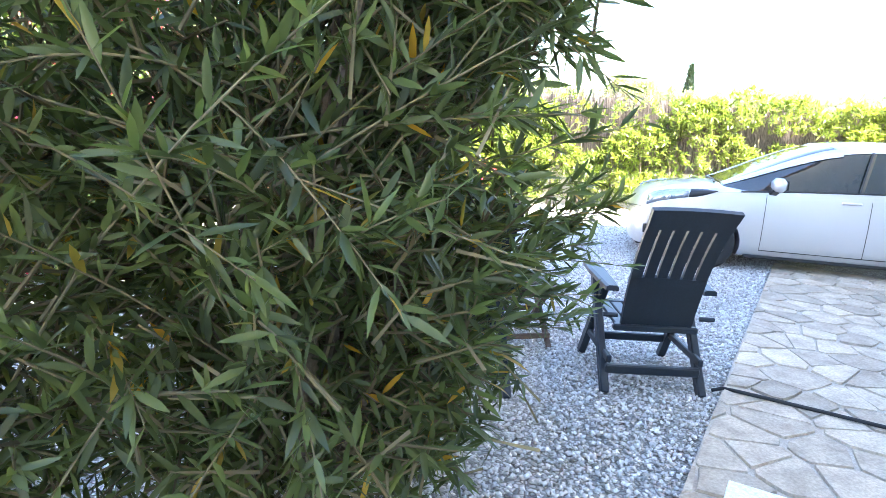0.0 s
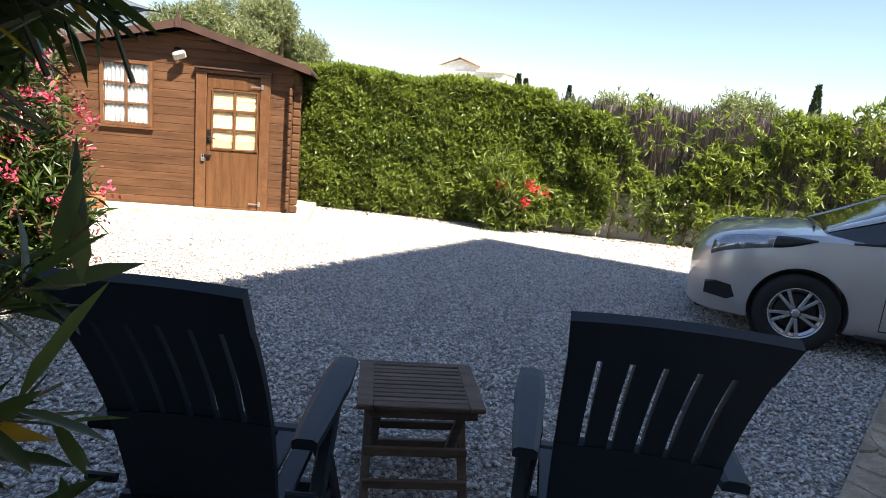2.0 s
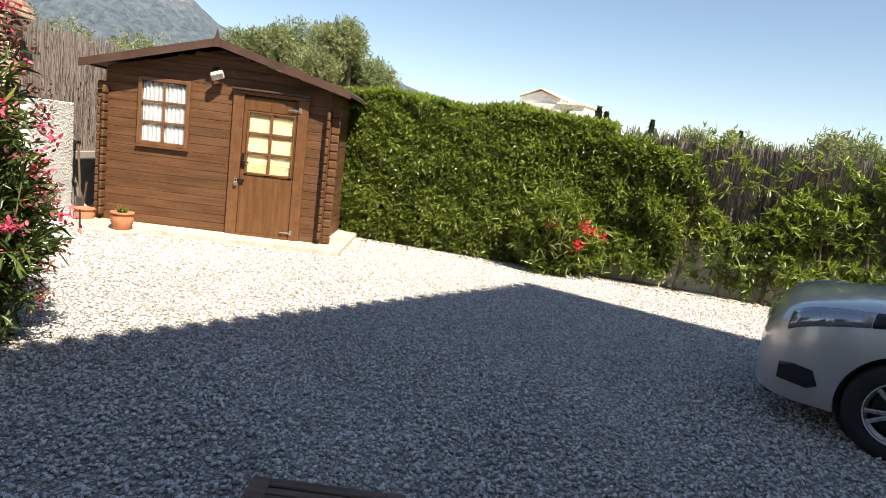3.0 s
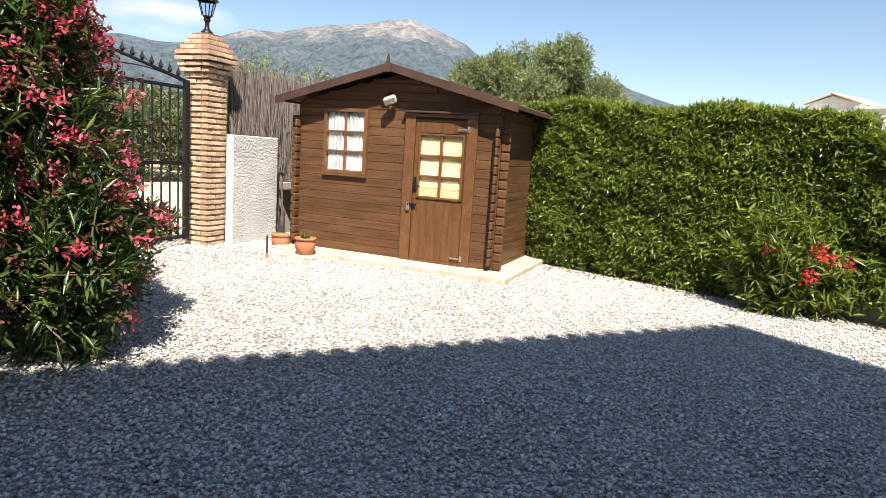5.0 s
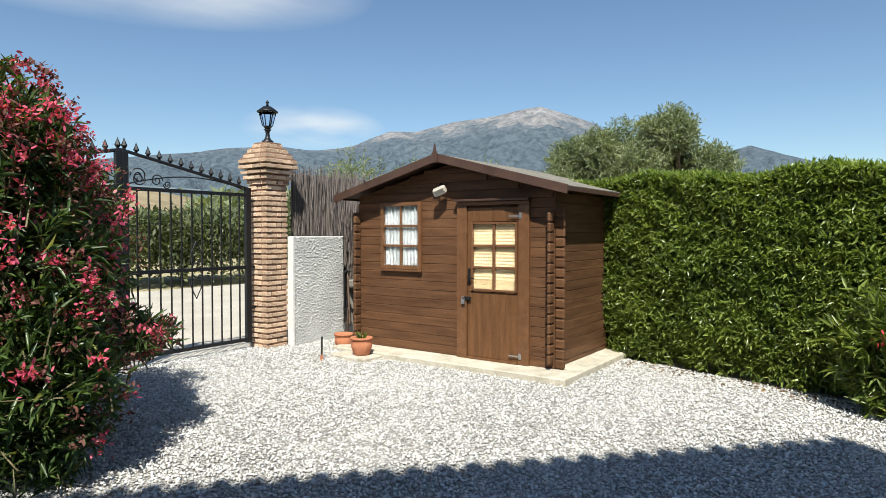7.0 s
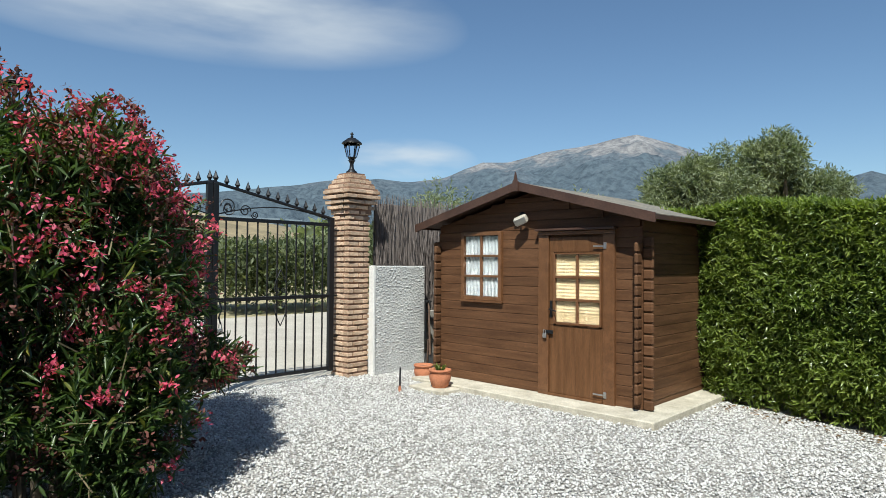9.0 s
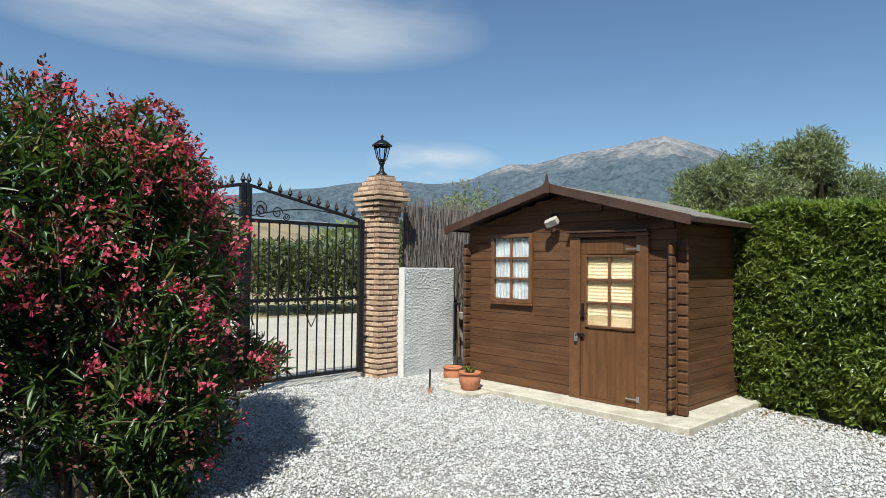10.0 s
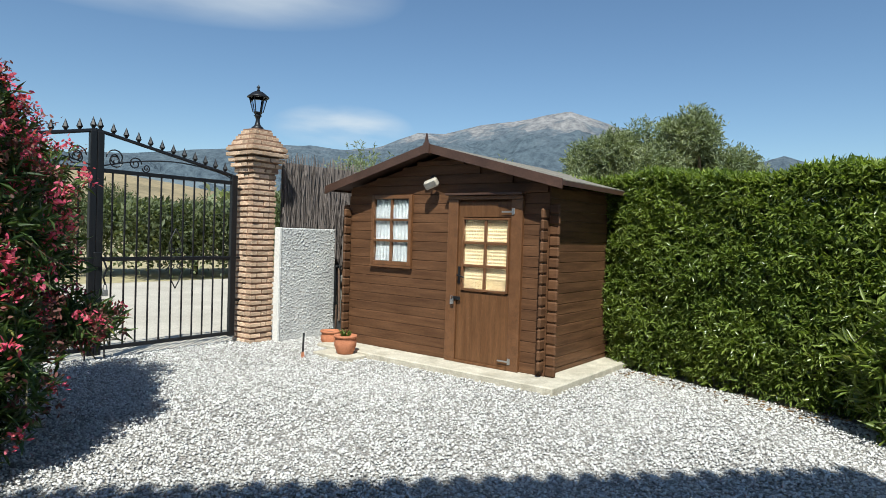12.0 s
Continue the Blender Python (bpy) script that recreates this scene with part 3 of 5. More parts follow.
def gate_leaf(y0, y1, x=-4.1):
    """y0 is the hinge side, y1 the meeting side."""
    t = thing("gate_leaf", "black wrought iron gate leaf with spear points, shut", "gate", "double gate")
    d = 1 if y1 > y0 else -1
    W = abs(y1 - y0)
    def yy(u):
        return y0 + d * u
    top = lambda u: 2.13 + 0.35 * (u / W)
    part("hinge_stile", box(x - .03, x + .03, min(yy(0), yy(.08)), max(yy(0), yy(.08)), 0.06, 2.15, .006), IRON, t)
    part("meeting_stile", box(x - .03, x + .03, min(yy(W - .07), yy(W)), max(yy(W - .07), yy(W)), 0.03, 2.47, .006), IRON, t)
    for z in (0.1, 1.08, 1.92 + 0.13):
        part("rail", beam((x, yy(.05), z), (x, yy(W - .05), z), .03, .045, None, .004), IRON, t)
    part("top_rail", tube([(x, yy(W * k / 12), top(W * k / 12)) for k in range(13)], .022, 6), IRON, t)
    part("arch", tube([(x, yy(.06 + (W - .12) * k / 14), 2.1 + .2 * math.sin(math.pi * (k / 14) ** .7) * (.4 + .6 * k / 14)) for k in range(15)], .008, 6), IRON, t)
    n = 11
    for k in range(1, n + 1):
        u = .035 + (W - .07) * k / (n + 1)
        part("bar", tube([(x, yy(u), .1), (x, yy(u), 2.05)], .011, 6), IRON, t)
        b = lathe([(.010, -.02), (.013, .012), (.032, .040), (.015, .085), (.002, .125)], 6, None, (x, yy(u), top(u) + .01))
        part("spear_point", b, IRON, t)
    part("spear_point", lathe([(.012, -.02), (.016, .02), (.034, .05), (.014, .10), (.002, .14)], 6, None, (x, yy(W - .035), 2.48)), IRON, t)
    for c, r, up, fl in (((x, yy(W - .2), 2.2), .1, 1, d), ((x, yy(W - .2), 2.17), .08, -1, -d), ((x, yy(W - .42), 2.16), .075, 1, -d), ((x, yy(W - .55), 2.12), .05, -1, d)):
        part("scroll", tube(spiral(c, r, 1.6, up, fl), .0075, 6), IRON, t)
    for z in (.52, 1.08, 1.98):
        part("hinge", tube([(x - .01, yy(-.10), z), (x - .01, yy(.02), z)], .013, 8), IRON, t)
    part("drop_bolt", tube([(x + .04, yy(W - .10), .45), (x + .04, yy(W - .10), -.08)], .009, 6), IRON, t)
    m = y0 + d * (W * .47)
    for up in (1, -1):
        for fl in (1, -1):
            pts = [(x + .006, m, 1.08 + up * .36), (x + .006, m + fl * .06, 1.08 + up * .24), (x + .006, m + fl * .085, 1.08 + up * .17)] + spiral((x + .006, m + fl * .045, 1.08 + up * .10), .04, 1.2, -up, fl, 14)
            part("scroll", tube(pts, .007, 6), IRON, t)
    return t


g1 = gate_leaf(-1.12, -2.868)
g2 = gate_leaf(-4.60, -2.872)
for g in (g1, g2):
    g.location.z = GATE_Z + 0.03
part("lock_box", box(-4.07, -4.045, -2.90, -2.82, 1.0, 1.16, .006), IRON, g1)
lock = thing("padlock", "small brass and steel padlock on a black chain on the gate", "padlock")
part("chain", tube([(-4.05, -2.790, 1.06), (-4.03, -2.770, 0.98), (-4.04, -2.800, 0.88), (-4.03, -2.780, 0.80)], .011, 6), IRON, lock)
part("body", box(-4.045, -4.015, -2.815, -2.755, .68, .75, .006), STEEL, lock)
part("shackle", tube([(-4.03, -2.805, .75), (-4.03, -2.800, .80), (-4.03, -2.770, .80), (-4.03, -2.765, .75)], .006, 6), STEEL, lock)
lock.location.z = GATE_Z + 0.03

# ---- timber shed ----
SX0, SX1, SY0, SY1 = -3.17, -0.14, 0.03, 2.3
APEX, ARX = 2.635, -1.645
SLOPE = 0.262
plinth = tagged(link("shed_plinth", box(-3.3, 0.178, -0.39, 2.4, -0.05, 0.08, 0.012), CONCRETE), "pale worn concrete slab under the shed", "plinth", kind="structure")
P = 0.116


def log_profile(z0, z1, t=0.04):
    return [(.002, z0), (-.005, z0 + .003), (-.007, z0 + .007), (-.007, z1 - .007), (-.005, z1 - .003), (.002, z1), (t, z1), (t, z0)]


def shed():
    s = thing("garden_shed", "brown-stained timber log shed with a felt roof, door shut", "shed")
    front = part("front_wall", prism([(SX0, .1), (SX1, .1), (SX1, 2.16), (ARX, APEX - .1), (SX0, 2.16)], SY0 + .012, SY0 + .04, "y"), WOOD, s)
    roof_z = lambda x: APEX - .06 - SLOPE * abs(x - ARX)
    z = 0.1
    k = 0
    while z < 2.47:
        z1 = min(z + P, 2.48)
        lim = SX1 if roof_z(SX1) > z1 else ARX + (APEX - .06 - z1) / SLOPE
        spans = [(2 * ARX - lim if lim < SX1 else SX0, lim)]
        cutters = []
        if z1 > 1.2 and z < 2.05:
            cutters.append((-2.74, -2.07))
        if z < 2.0:
            cutters.append((-1.42, -.48))
        for c0, c1 in cutters:
            spans = [q for a, e in spans for q in ((a, min(e, c0)), (max(a, c1), e)) if q[1] - q[0] > .03]
        for a, e in spans:
            b = prism(log_profile(z, z1), a, e, "x")
            b.transform(pose(0, SY0, 0))
            part("log", b, WOOD, front)
        z += P
        k += 1
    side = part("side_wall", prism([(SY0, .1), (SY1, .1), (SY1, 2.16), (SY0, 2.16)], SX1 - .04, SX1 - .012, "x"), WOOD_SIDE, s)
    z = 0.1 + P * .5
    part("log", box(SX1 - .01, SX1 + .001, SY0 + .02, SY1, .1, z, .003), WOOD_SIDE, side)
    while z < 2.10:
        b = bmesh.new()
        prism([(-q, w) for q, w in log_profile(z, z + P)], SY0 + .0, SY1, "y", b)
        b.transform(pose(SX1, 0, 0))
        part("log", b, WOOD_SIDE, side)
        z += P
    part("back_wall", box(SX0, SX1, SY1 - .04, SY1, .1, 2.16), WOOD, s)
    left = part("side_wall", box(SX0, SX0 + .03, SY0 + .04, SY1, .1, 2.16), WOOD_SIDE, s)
    part("gable", prism([(SX0, 2.16), (SX1, 2.16), (ARX, APEX - .1)], SY1 - .04, SY1, "y"), WOOD, s)
    # crossed log ends at the front corners
    for cx, sgn in ((SX1, 1), (SX0, -1)):
        corner = part("corner_post", box(cx - .035 * (sgn > 0) - .003, cx + .035 * (sgn < 0) + .003, SY0 - .004, SY0 + .03, .1, 1.97), WOOD, s)
        z = 0.1
        while z < 1.86:
            x0, x1 = (cx + .003, cx + .12) if sgn > 0 else (cx - .12, cx - .003)
            part("log_end", box(x0, x1, SY0 - .012, SY0 + .04, z + .004, z + P - .004, .016), WOOD, corner)
            zz = z + P * .5
            if zz + P < 1.95:
                y0 = SY0 - .13
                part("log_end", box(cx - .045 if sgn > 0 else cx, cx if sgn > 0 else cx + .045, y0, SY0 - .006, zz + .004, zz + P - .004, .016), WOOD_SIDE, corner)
            z += P
    # roof
    roof = None
    for sg in (-1, 1):
        def pt(u, up):
            return (ARX + sg * u, APEX - SLOPE * u + up)
        W = 1.735
        b = prism([pt(0, -.03), pt(W, -.03), pt(W, 0.0), pt(0, 0.0)], -.20, 2.5, "y")
        r = part("roof_slope", b, BARGE, s, "brown roof boards under grey felt")
        part("felt", prism([pt(0, .002), pt(W + .02, .002), pt(W + .02, .012), pt(0, .012)], -.215, 2.52, "y"), FELT, r)
        part("eave_trim", prism([pt(W, -.05), pt(W + .02, -.05), pt(W + .02, .0), pt(W, .0)], -.20, 2.5, "y"), BARGE, r)
        part("barge_board", prism([pt(0, -.085), pt(W + .03, -.085), pt(W + .03, .018), pt(0, .018)], -.225, -.202, "y"), BARGE, s)
    part("finial", prism([(ARX - .04, APEX - .10), (ARX + .04, APEX - .10), (ARX + .04, APEX + .015), (ARX + .024, APEX + .03), (ARX, APEX + .135), (ARX - .024, APEX + .03), (ARX - .04, APEX + .015)], -.25, -.227, "y"), BARGE, s)
    # door
    d = part("door", box(-1.31, -.59, .012, .045, .13, .93), DOORWOOD, s, "brown ledged door with a six-pane window")
    for k in range(4):
        x = -1.31 + .72 * k / 4
        part("board", box(x + .001, x + .72 / 4 - .0005, .0, .018, .13, .93, .001), DOORWOOD, d)
        part("board", box(x + .001, x + .72 / 4 - .0005, .0, .018, 1.80, 1.97, .001), DOORWOOD, d)
    part("stile", box(-1.31, -1.25, .0, .03, .932, 1.798, .003), DOORWOOD, d)
    part("stile", box(-.607, -.59, .0, .03, .932, 1.798, .003), DOORWOOD, d)
    def panes(x0, x1, z0, z1, y, w, owner, fr=.03):
        part("frame", box(x0 - fr, x0, y - .022, y + .02, z0 - fr, z1 + fr, .003), TRIMWOOD, owner)
        part("frame", box(x1, x1 + fr, y - .022, y + .02, z0 - fr, z1 + fr, .003), TRIMWOOD, owner)
        part("frame", box(x0 + .001, x1 - .001, y - .022, y + .02, z0 - fr, z0, .003), TRIMWOOD, owner)
        part("frame", box(x0 + .001, x1 - .001, y - .022, y + .02, z1, z1 + fr, .003), TRIMWOOD, owner)
        g = w
        xm = (x0 + x1) / 2
        part("glazing_bar", box(xm - g / 2, xm + g / 2, y - .014, y + .016, z0, z1, .003), TRIMWOOD, owner)
        for k in (1, 2):
            zz = z0 + (z1 - z0) * k / 3
            part("glazing_bar", box(x0, x1, y - .012, y + .014, zz - g / 2, zz + g / 2, .003), TRIMWOOD, owner)
        for i in range(2):
            for k in range(3):
                o = part("pane", box(x0 + (x1 - x0) * i / 2 + .002, x0 + (x1 - x0) * (i + 1) / 2 - .002, y + .004, y + .007, z0 + (z1 - z0) * k / 3 + .002, z0 + (z1 - z0) * (k + 1) / 3 - .002), GLASS, owner)
                o.visible_shadow = False
    panes(-1.225, -.632, .972, 1.768, .0, .032, d, .022)
    b = bmesh.new()
    n = 34
    def blind(x0, x1, z0, z1):
        rows = []
        for k in range(n + 1):
            zz = z0 + (z1 - z0) * k / n
            rows.append([b.verts.new((x0 + (x1 - x0) * j / 6, .024 + (.004 if k % 2 else 0), zz + (.006 * math.sin(j * 1.3) if z0 < 1 else 0))) for j in range(7)])
        for q, w in zip(rows, rows[1:]):
            for j in range(6):
                b.faces.new((q[j], q[j + 1], w[j + 1], w[j]))
    blind(-1.225, -.632, 1.092, 1.768)
    blind(-1.225, -.632, .972, 1.072)
    part("blind", b, BLIND, d, "cream slatted blind behind the glass")
    part("backing", box(-1.235, -.62, .031, .035, .962, 1.778), BLIND, d)
    for x0, x1, nm in ((-1.46, -1.315, "jamb"), (-.585, -.447, "jamb")):
        part(nm, box(x0, x1, -.022, .03, .1, 2.0, .004), TRIMWOOD, s)
    part("lintel", box(-1.46, -.447, -.022, .03, 2.003, 2.045, .004), TRIMWOOD, s)
    part("drip_board", box(-1.48, -.43, -.075, .02, 2.05, 2.075, .004), BARGE, s)
    part("threshold", box(-1.31, -.59, -.03, .04, .1, .128, .004), DOORWOOD, s)
    for z in (.20, 1.86):
        h = part("hinge", box(-.71, -.575, -.028, -.023, z - .009, z + .009, .002), STEEL, d, "galvanised strap hinge")
        part("hinge_plate", box(-.575, -.54, -.034, -.024, z - .03, z + .04, .003), STEEL, h)
    hd = part("handle", box(-1.30, -1.265, -.012, .0, 1.02, 1.22, .003), IRON, d, "black lever handle on a long plate")
    part("lever", tube([(-1.282, -.0, 1.12), (-1.282, -.05, 1.12), (-1.18, -.055, 1.10)], .009, 8), IRON, hd)
    part("hasp", box(-1.36, -1.24, -.035, -.024, .83, .87, .003), IRON, d)
    # window
    w = part("window", box(-2.735, -2.025, -.015, .01, 1.15, 1.174, .003), TRIMWOOD, s, "six-pane brown window with white curtains")
    panes(-2.675, -2.085, 1.225, 2.022, .0, .03, w, .05)
    part("window_sill", box(-2.735, -2.025, -.026, .0, 1.145, 1.172, .004), TRIMWOOD, w)
    for x0, x1 in ((-2.67, -2.39), (-2.37, -2.09)):
        b = bmesh.new()
        cols = []
        for j in range(41):
            u = j / 40
            cols.append([b.verts.new((x0 + (x1 - x0) * u, .026 + .013 * math.sin(u * 31 + .6 * math.sin(q)) * (.5 + .5 * q / 6), 1.23 + .785 * q / 6)) for q in range(7)])
        for q, v in zip(cols, cols[1:]):
            for j in range(6):
                b.faces.new((q[j], v[j], v[j + 1], q[j + 1]))
        part("curtain", b, CURTAIN, w, "gathered white curtain", True)
    part("reveal", box(-2.70, -2.0, .075, .08, 1.18, 2.05), WOOD, w)
    s.location.z = -0.02
    return s


shed()
fl = thing("flood_lamp", "beige security lamp tilted down under the gable", "lamp")
part("bracket", lathe([(.045, 0), (.05, .02), (.03, .04), (.012, .05)], 14, None), IRON, fl).matrix_local = pose(-1.72, .018, 2.235, 90)
hd = part("head", box(-.085, .085, -.045, .045, -.05, .05, .018), BEIGE, fl)
hd.matrix_local = pose(-1.66, -.11, 2.17, 25, -22, 18)
part("lens", box(-.07, .07, -.052, -.0455, -.04, .04, .004), LAMPGLASS, hd)
part("arm", tube([(-1.72, -.02, 2.235), (-1.70, -.07, 2.21), (-1.67, -.10, 2.18)], .012, 8), IRON, fl)
pl = thing("padlock", "steel padlock hanging from the shed hasp", "padlock")
part("body", box(-1.375, -1.325, -.055, -.036, .755, .81, .004), STEEL, pl)
part("shackle", tube([(-1.367, -.045, .81), (-1.364, -.045, .85), (-1.336, -.045, .85), (-1.333, -.045, .81)], .005, 6), STEEL, pl)

# ---- things beside the shed ----
tagged(link("paving_slab", box(-3.0, -2.38, -.72, -.395, -.02, .055, .01), CONCRETE), "pale concrete slab set in the gravel", "slab")


def pot(x, y, z, s, label, name="flower_pot"):
    t = thing(name, label, "flower pot", at=pose(x, y, z))
    part("pot", lathe([(.085 * s, 0), (.10 * s, .01 * s), (.135 * s, .10 * s), (.14 * s, .15 * s), (.125 * s, .19 * s), (.13 * s, .2 * s), (.145 * s, .205 * s), (.145 * s, .23 * s), (.12 * s, .232 * s), (.115 * s, .2 * s), (.1 * s, .19 * s)], 28), TERRA, t, smooth=True)
    part("soil", lathe([(.118 * s, .185 * s), (.118 * s, .2 * s)], 20), SOIL, t)
    return t


fp = pot(-2.62, -.52, .055, 1.0, "round terracotta pot with a small succulent on a slab")
a = rng.random(40) * 6.28
base = np.stack([.03 * np.cos(a), .03 * np.sin(a), np.full(40, .2)], 1)
leaf_mesh("succulent", base, np.stack([np.cos(a) * .5, np.sin(a) * .5, .6 + rng.random(40)], 1), .07 + .05 * rng.random(40), .025, SHRUBLEAF, fp, "dry pale succulent rosette", True)
pot(-3.33, -.12, .0, .95, "terracotta pot tucked behind the shed corner")
sk = thing("garden_stake", "thin black stake with an orange foot in the gravel", "stake")
part("rod", tube([(-2.93, -.93, .06), (-2.955, -.90, .31)], .012, 8), BLACKRUBBER, sk)
part("foot", lathe([(.02, 0), (.024, .02), (.016, .08), (.012, .085)], 12, None, (-2.93, -.93, 0)), TERRA, sk, "orange plastic foot")
sp = thing("garden_spade", "worn spade leaning on the wall panel", "spade")
part("shaft", tube([(-3.62, .30, .28), (-3.69, .335, 1.05)], .016, 8), TABLEWOOD, sp)
part("grip", tube([(-3.69, .28, 1.06), (-3.69, .39, 1.06)], .015, 8), BLACKRUBBER, sp)
part("blade", prism([(-.09, .0), (0, -.06), (.09, .0), (.085, .24), (-.085, .24)], -.004, .004, "x"), STEEL, sp).matrix_local = pose(-3.60, .28, .07, 0, -8, 0)
st = thing("garden_hand_hoe", "rusty long-handled hoe leaning beside the spade", "garden tool")
part("shaft", tube([(-3.5, .12, .02), (-3.38, .02, .55)], .014, 8), TABLEWOOD, st)
part("blade", box(-3.58, -3.46, .07, .16, .012, .03, .004), BARGE, st)

# ---- garden chairs and table ----
def chair(m, label, name="garden_chair"):
    """A folding resin armchair that faces +y, its back leaning to -y."""
    t = thing(name, label, "chair", "chairs round the side table")
    G = GREENPLASTIC
    lean = Vector((0, -.38, .83)).normalized()
    o = Vector((0, -.20, .40))
    side = Vector((1, 0, 0))
    nrm = lean.cross(side)
    def bp(u, h, d=0.0):
        bend = -0.04 * math.sin(h / .92 * math.pi) + .03 * (h / .92) ** 2
        wave = .018 * (u / .27) ** 2
        return o + side * u + lean * (h * .85) + nrm * -(bend + wave + d)
    def slab(u0, u1, u2, u3, h0, h1, d0, d1, seg=10, across=2):
        b = bmesh.new()
        grid = []
        for d in (d0, d1):
            g = []
            for k in range(seg + 1):
                f = k / seg
                a, e = u0 + (u2 - u0) * f, u1 + (u3 - u1) * f
                g.append([b.verts.new(bp(a + (e - a) * j / across, h0 + (h1 - h0) * f, d)) for j in range(across + 1)])
            grid.append(g)
        for g in grid:
            for k in range(seg):
                for j in range(across):
                    b.faces.new((g[k][j], g[k][j + 1], g[k + 1][j + 1], g[k + 1][j]))
        A, B = grid
        rim = [(k, 0) for k in range(seg + 1)] + [(seg, j) for j in range(1, across + 1)] + [(k, across) for k in range(seg - 1, -1, -1)] + [(0, j) for j in range(across - 1, 0, -1)]
        for (k, j), (k2, j2) in zip(rim, rim[1:] + rim[:1]):
            b.faces.new((A[k][j], A[k2][j2], B[k2][j2], B[k][j]))
        bmesh.ops.recalc_face_normals(b, faces=b.faces[:])
        return b
    back = part("backrest", slab(-.222, .222, -.232, .232, .82, .99, .0, .032, 6, 8), G, t, smooth=False)
    part("back_rail", slab(-.208, .208, -.216, .216, .0, .40, .0, .03, 6, 8), G, back)
    w0, w1 = .215, .222
    n = 6
    for k in range(n):
        gap = .008
        a0, e0 = -w0 + 2 * w0 * k / n + gap * (k > 0), -w0 + 2 * w0 * (k + 1) / n - gap * (k < n - 1)
        a1, e1 = -w1 + 2 * w1 * k / n + gap * .8 * (k > 0), -w1 + 2 * w1 * (k + 1) / n - gap * .8 * (k < n - 1)
        part("back_slat", slab(a0, e0, a1, e1, .395, .825, .002, .026, 10), G, back)
    # seat
    seat = part("seat", box(-.25, .25, .20, .26, .375, .415, .012), G, t)
    for k in range(6):
        x = -.235 + .47 * k / 6
        part("seat_slat", beam((x + .039, -.22, .385), (x + .039, .20, .40), .068, .022, None, .005), G, seat)
    part("seat_rail", box(-.25, .25, -.25, -.205, .36, .40, .01), G, seat)
    for sx in (-1, 1):
        x = sx * .285
        arm = bmesh.new()
        ring = []
        for k in range(9):
            f = k / 8
            y = -.26 + .60 * f
            w = .036 + .012 * math.sin(math.pi * f) + (.006 if f > .6 else 0)
            z = .615 + .02 * f - .05 * max(0, f - .85) * 4 * .15
            ring.append([arm.verts.new((x + w * c, y, z + s)) for c, s in ((-1, -.012), (-1, .012), (-.6, .02), (.6, .02), (1, .012), (1, -.012))])
        for p, q in zip(ring, ring[1:]):
            for j in range(6):
                arm.faces.new((p[j], p[(j + 1) % 6], q[(j + 1) % 6], q[j]))
        arm.faces.new(ring[0][::-1])
        arm.faces.new(ring[-1])
        bmesh.ops.recalc_face_normals(arm, faces=arm.faces[:])
        part("armrest", arm, G, t, smooth=False)
        part("leg", beam((x, .16, .60), (sx * .285, -.33, .0), .048, .062, None, .008), G, t)
        part("leg", beam((x + sx * -.028, -.02, .60), (x + sx * -.01, .36, .0), .048, .062, None, .008), G, t)
        part("side_rail", beam((sx * .27, -.30, .2), (sx * .27, .28, .2), .03, .045, None, .006), G, t)
        part("recline_pin", tube([(sx * .24, -.26, .46), (sx * .325, -.26, .46)], .014, 8), G, t)
    part("stretcher", box(-.28, .28, -.285, -.245, .105, .16, .008), G, t)
    part("stretcher", box(-.27, .27, .255, .295, .13, .18, .008), G, t)
    t.matrix_world = m
    return t


CHAIR_L, CHAIR_R = pose(0.48, -7.54, 0, 0, 0, -10), pose(1.68, -7.71, 0, 0, 0, -17)
chair(CHAIR_R, "dark blue-green plastic reclining garden armchair on the gravel")
chair(CHAIR_L, "dark blue-green plastic garden armchair beside the oleander bush")


def side_table(m):
    t = thing("side_table", "weathered brown slatted folding teak side table", "table")
    W, D, H = .25, .235, .45
    top = part("tabletop", box(-W, -W + .062, -D, D, H - .022, H, .004), TABLEWOOD, t)
    part("frame_rail", box(W - .062, W, -D, D, H - .022, H, .004), TABLEWOOD, top)
    part("frame_rail", box(-W + .063, W - .063, -D, -D + .045, H - .021, H - .001, .004), TABLEWOOD, top)
    part("frame_rail", box(-W + .063, W - .063, D - .045, D, H - .021, H - .001, .004), TABLEWOOD, top)
    n = 9
    for k in range(n):
        y0 = -D + .05 + (2 * D - .1) * k / n
        part("slat", box(-W + .055, W - .055, y0 + .003, y0 + (2 * D - .1) / n - .004, H - .018, H - .003, .003), TABLEWOOD, top)
    for y in (-D + .06, D - .06):
        part("apron", box(-W + .05, W - .02, y - .012, y + .012, H - .075, H - .0225, .003), TABLEWOOD, t)
    for x, flip in ((-W + .05, 1), (W - .05, 1), (-W + .08, -1), (W - .08, -1)):
        part("leg", beam((x, flip * (D - .05), H - .04), (x, -flip * (D - .03), 0), .024, .038, None, .004, (1, 0, 0)), TABLEWOOD, t)
    for y, z in ((-D + .065, .085), (D - .065, .085), (-D + .115, .20), (D - .115, .20)):
        part("stretcher", box(-W + .04, W - .04, y - .011, y + .011, z - .018, z + .018, .003), TABLEWOOD, t)
    t.matrix_world = m


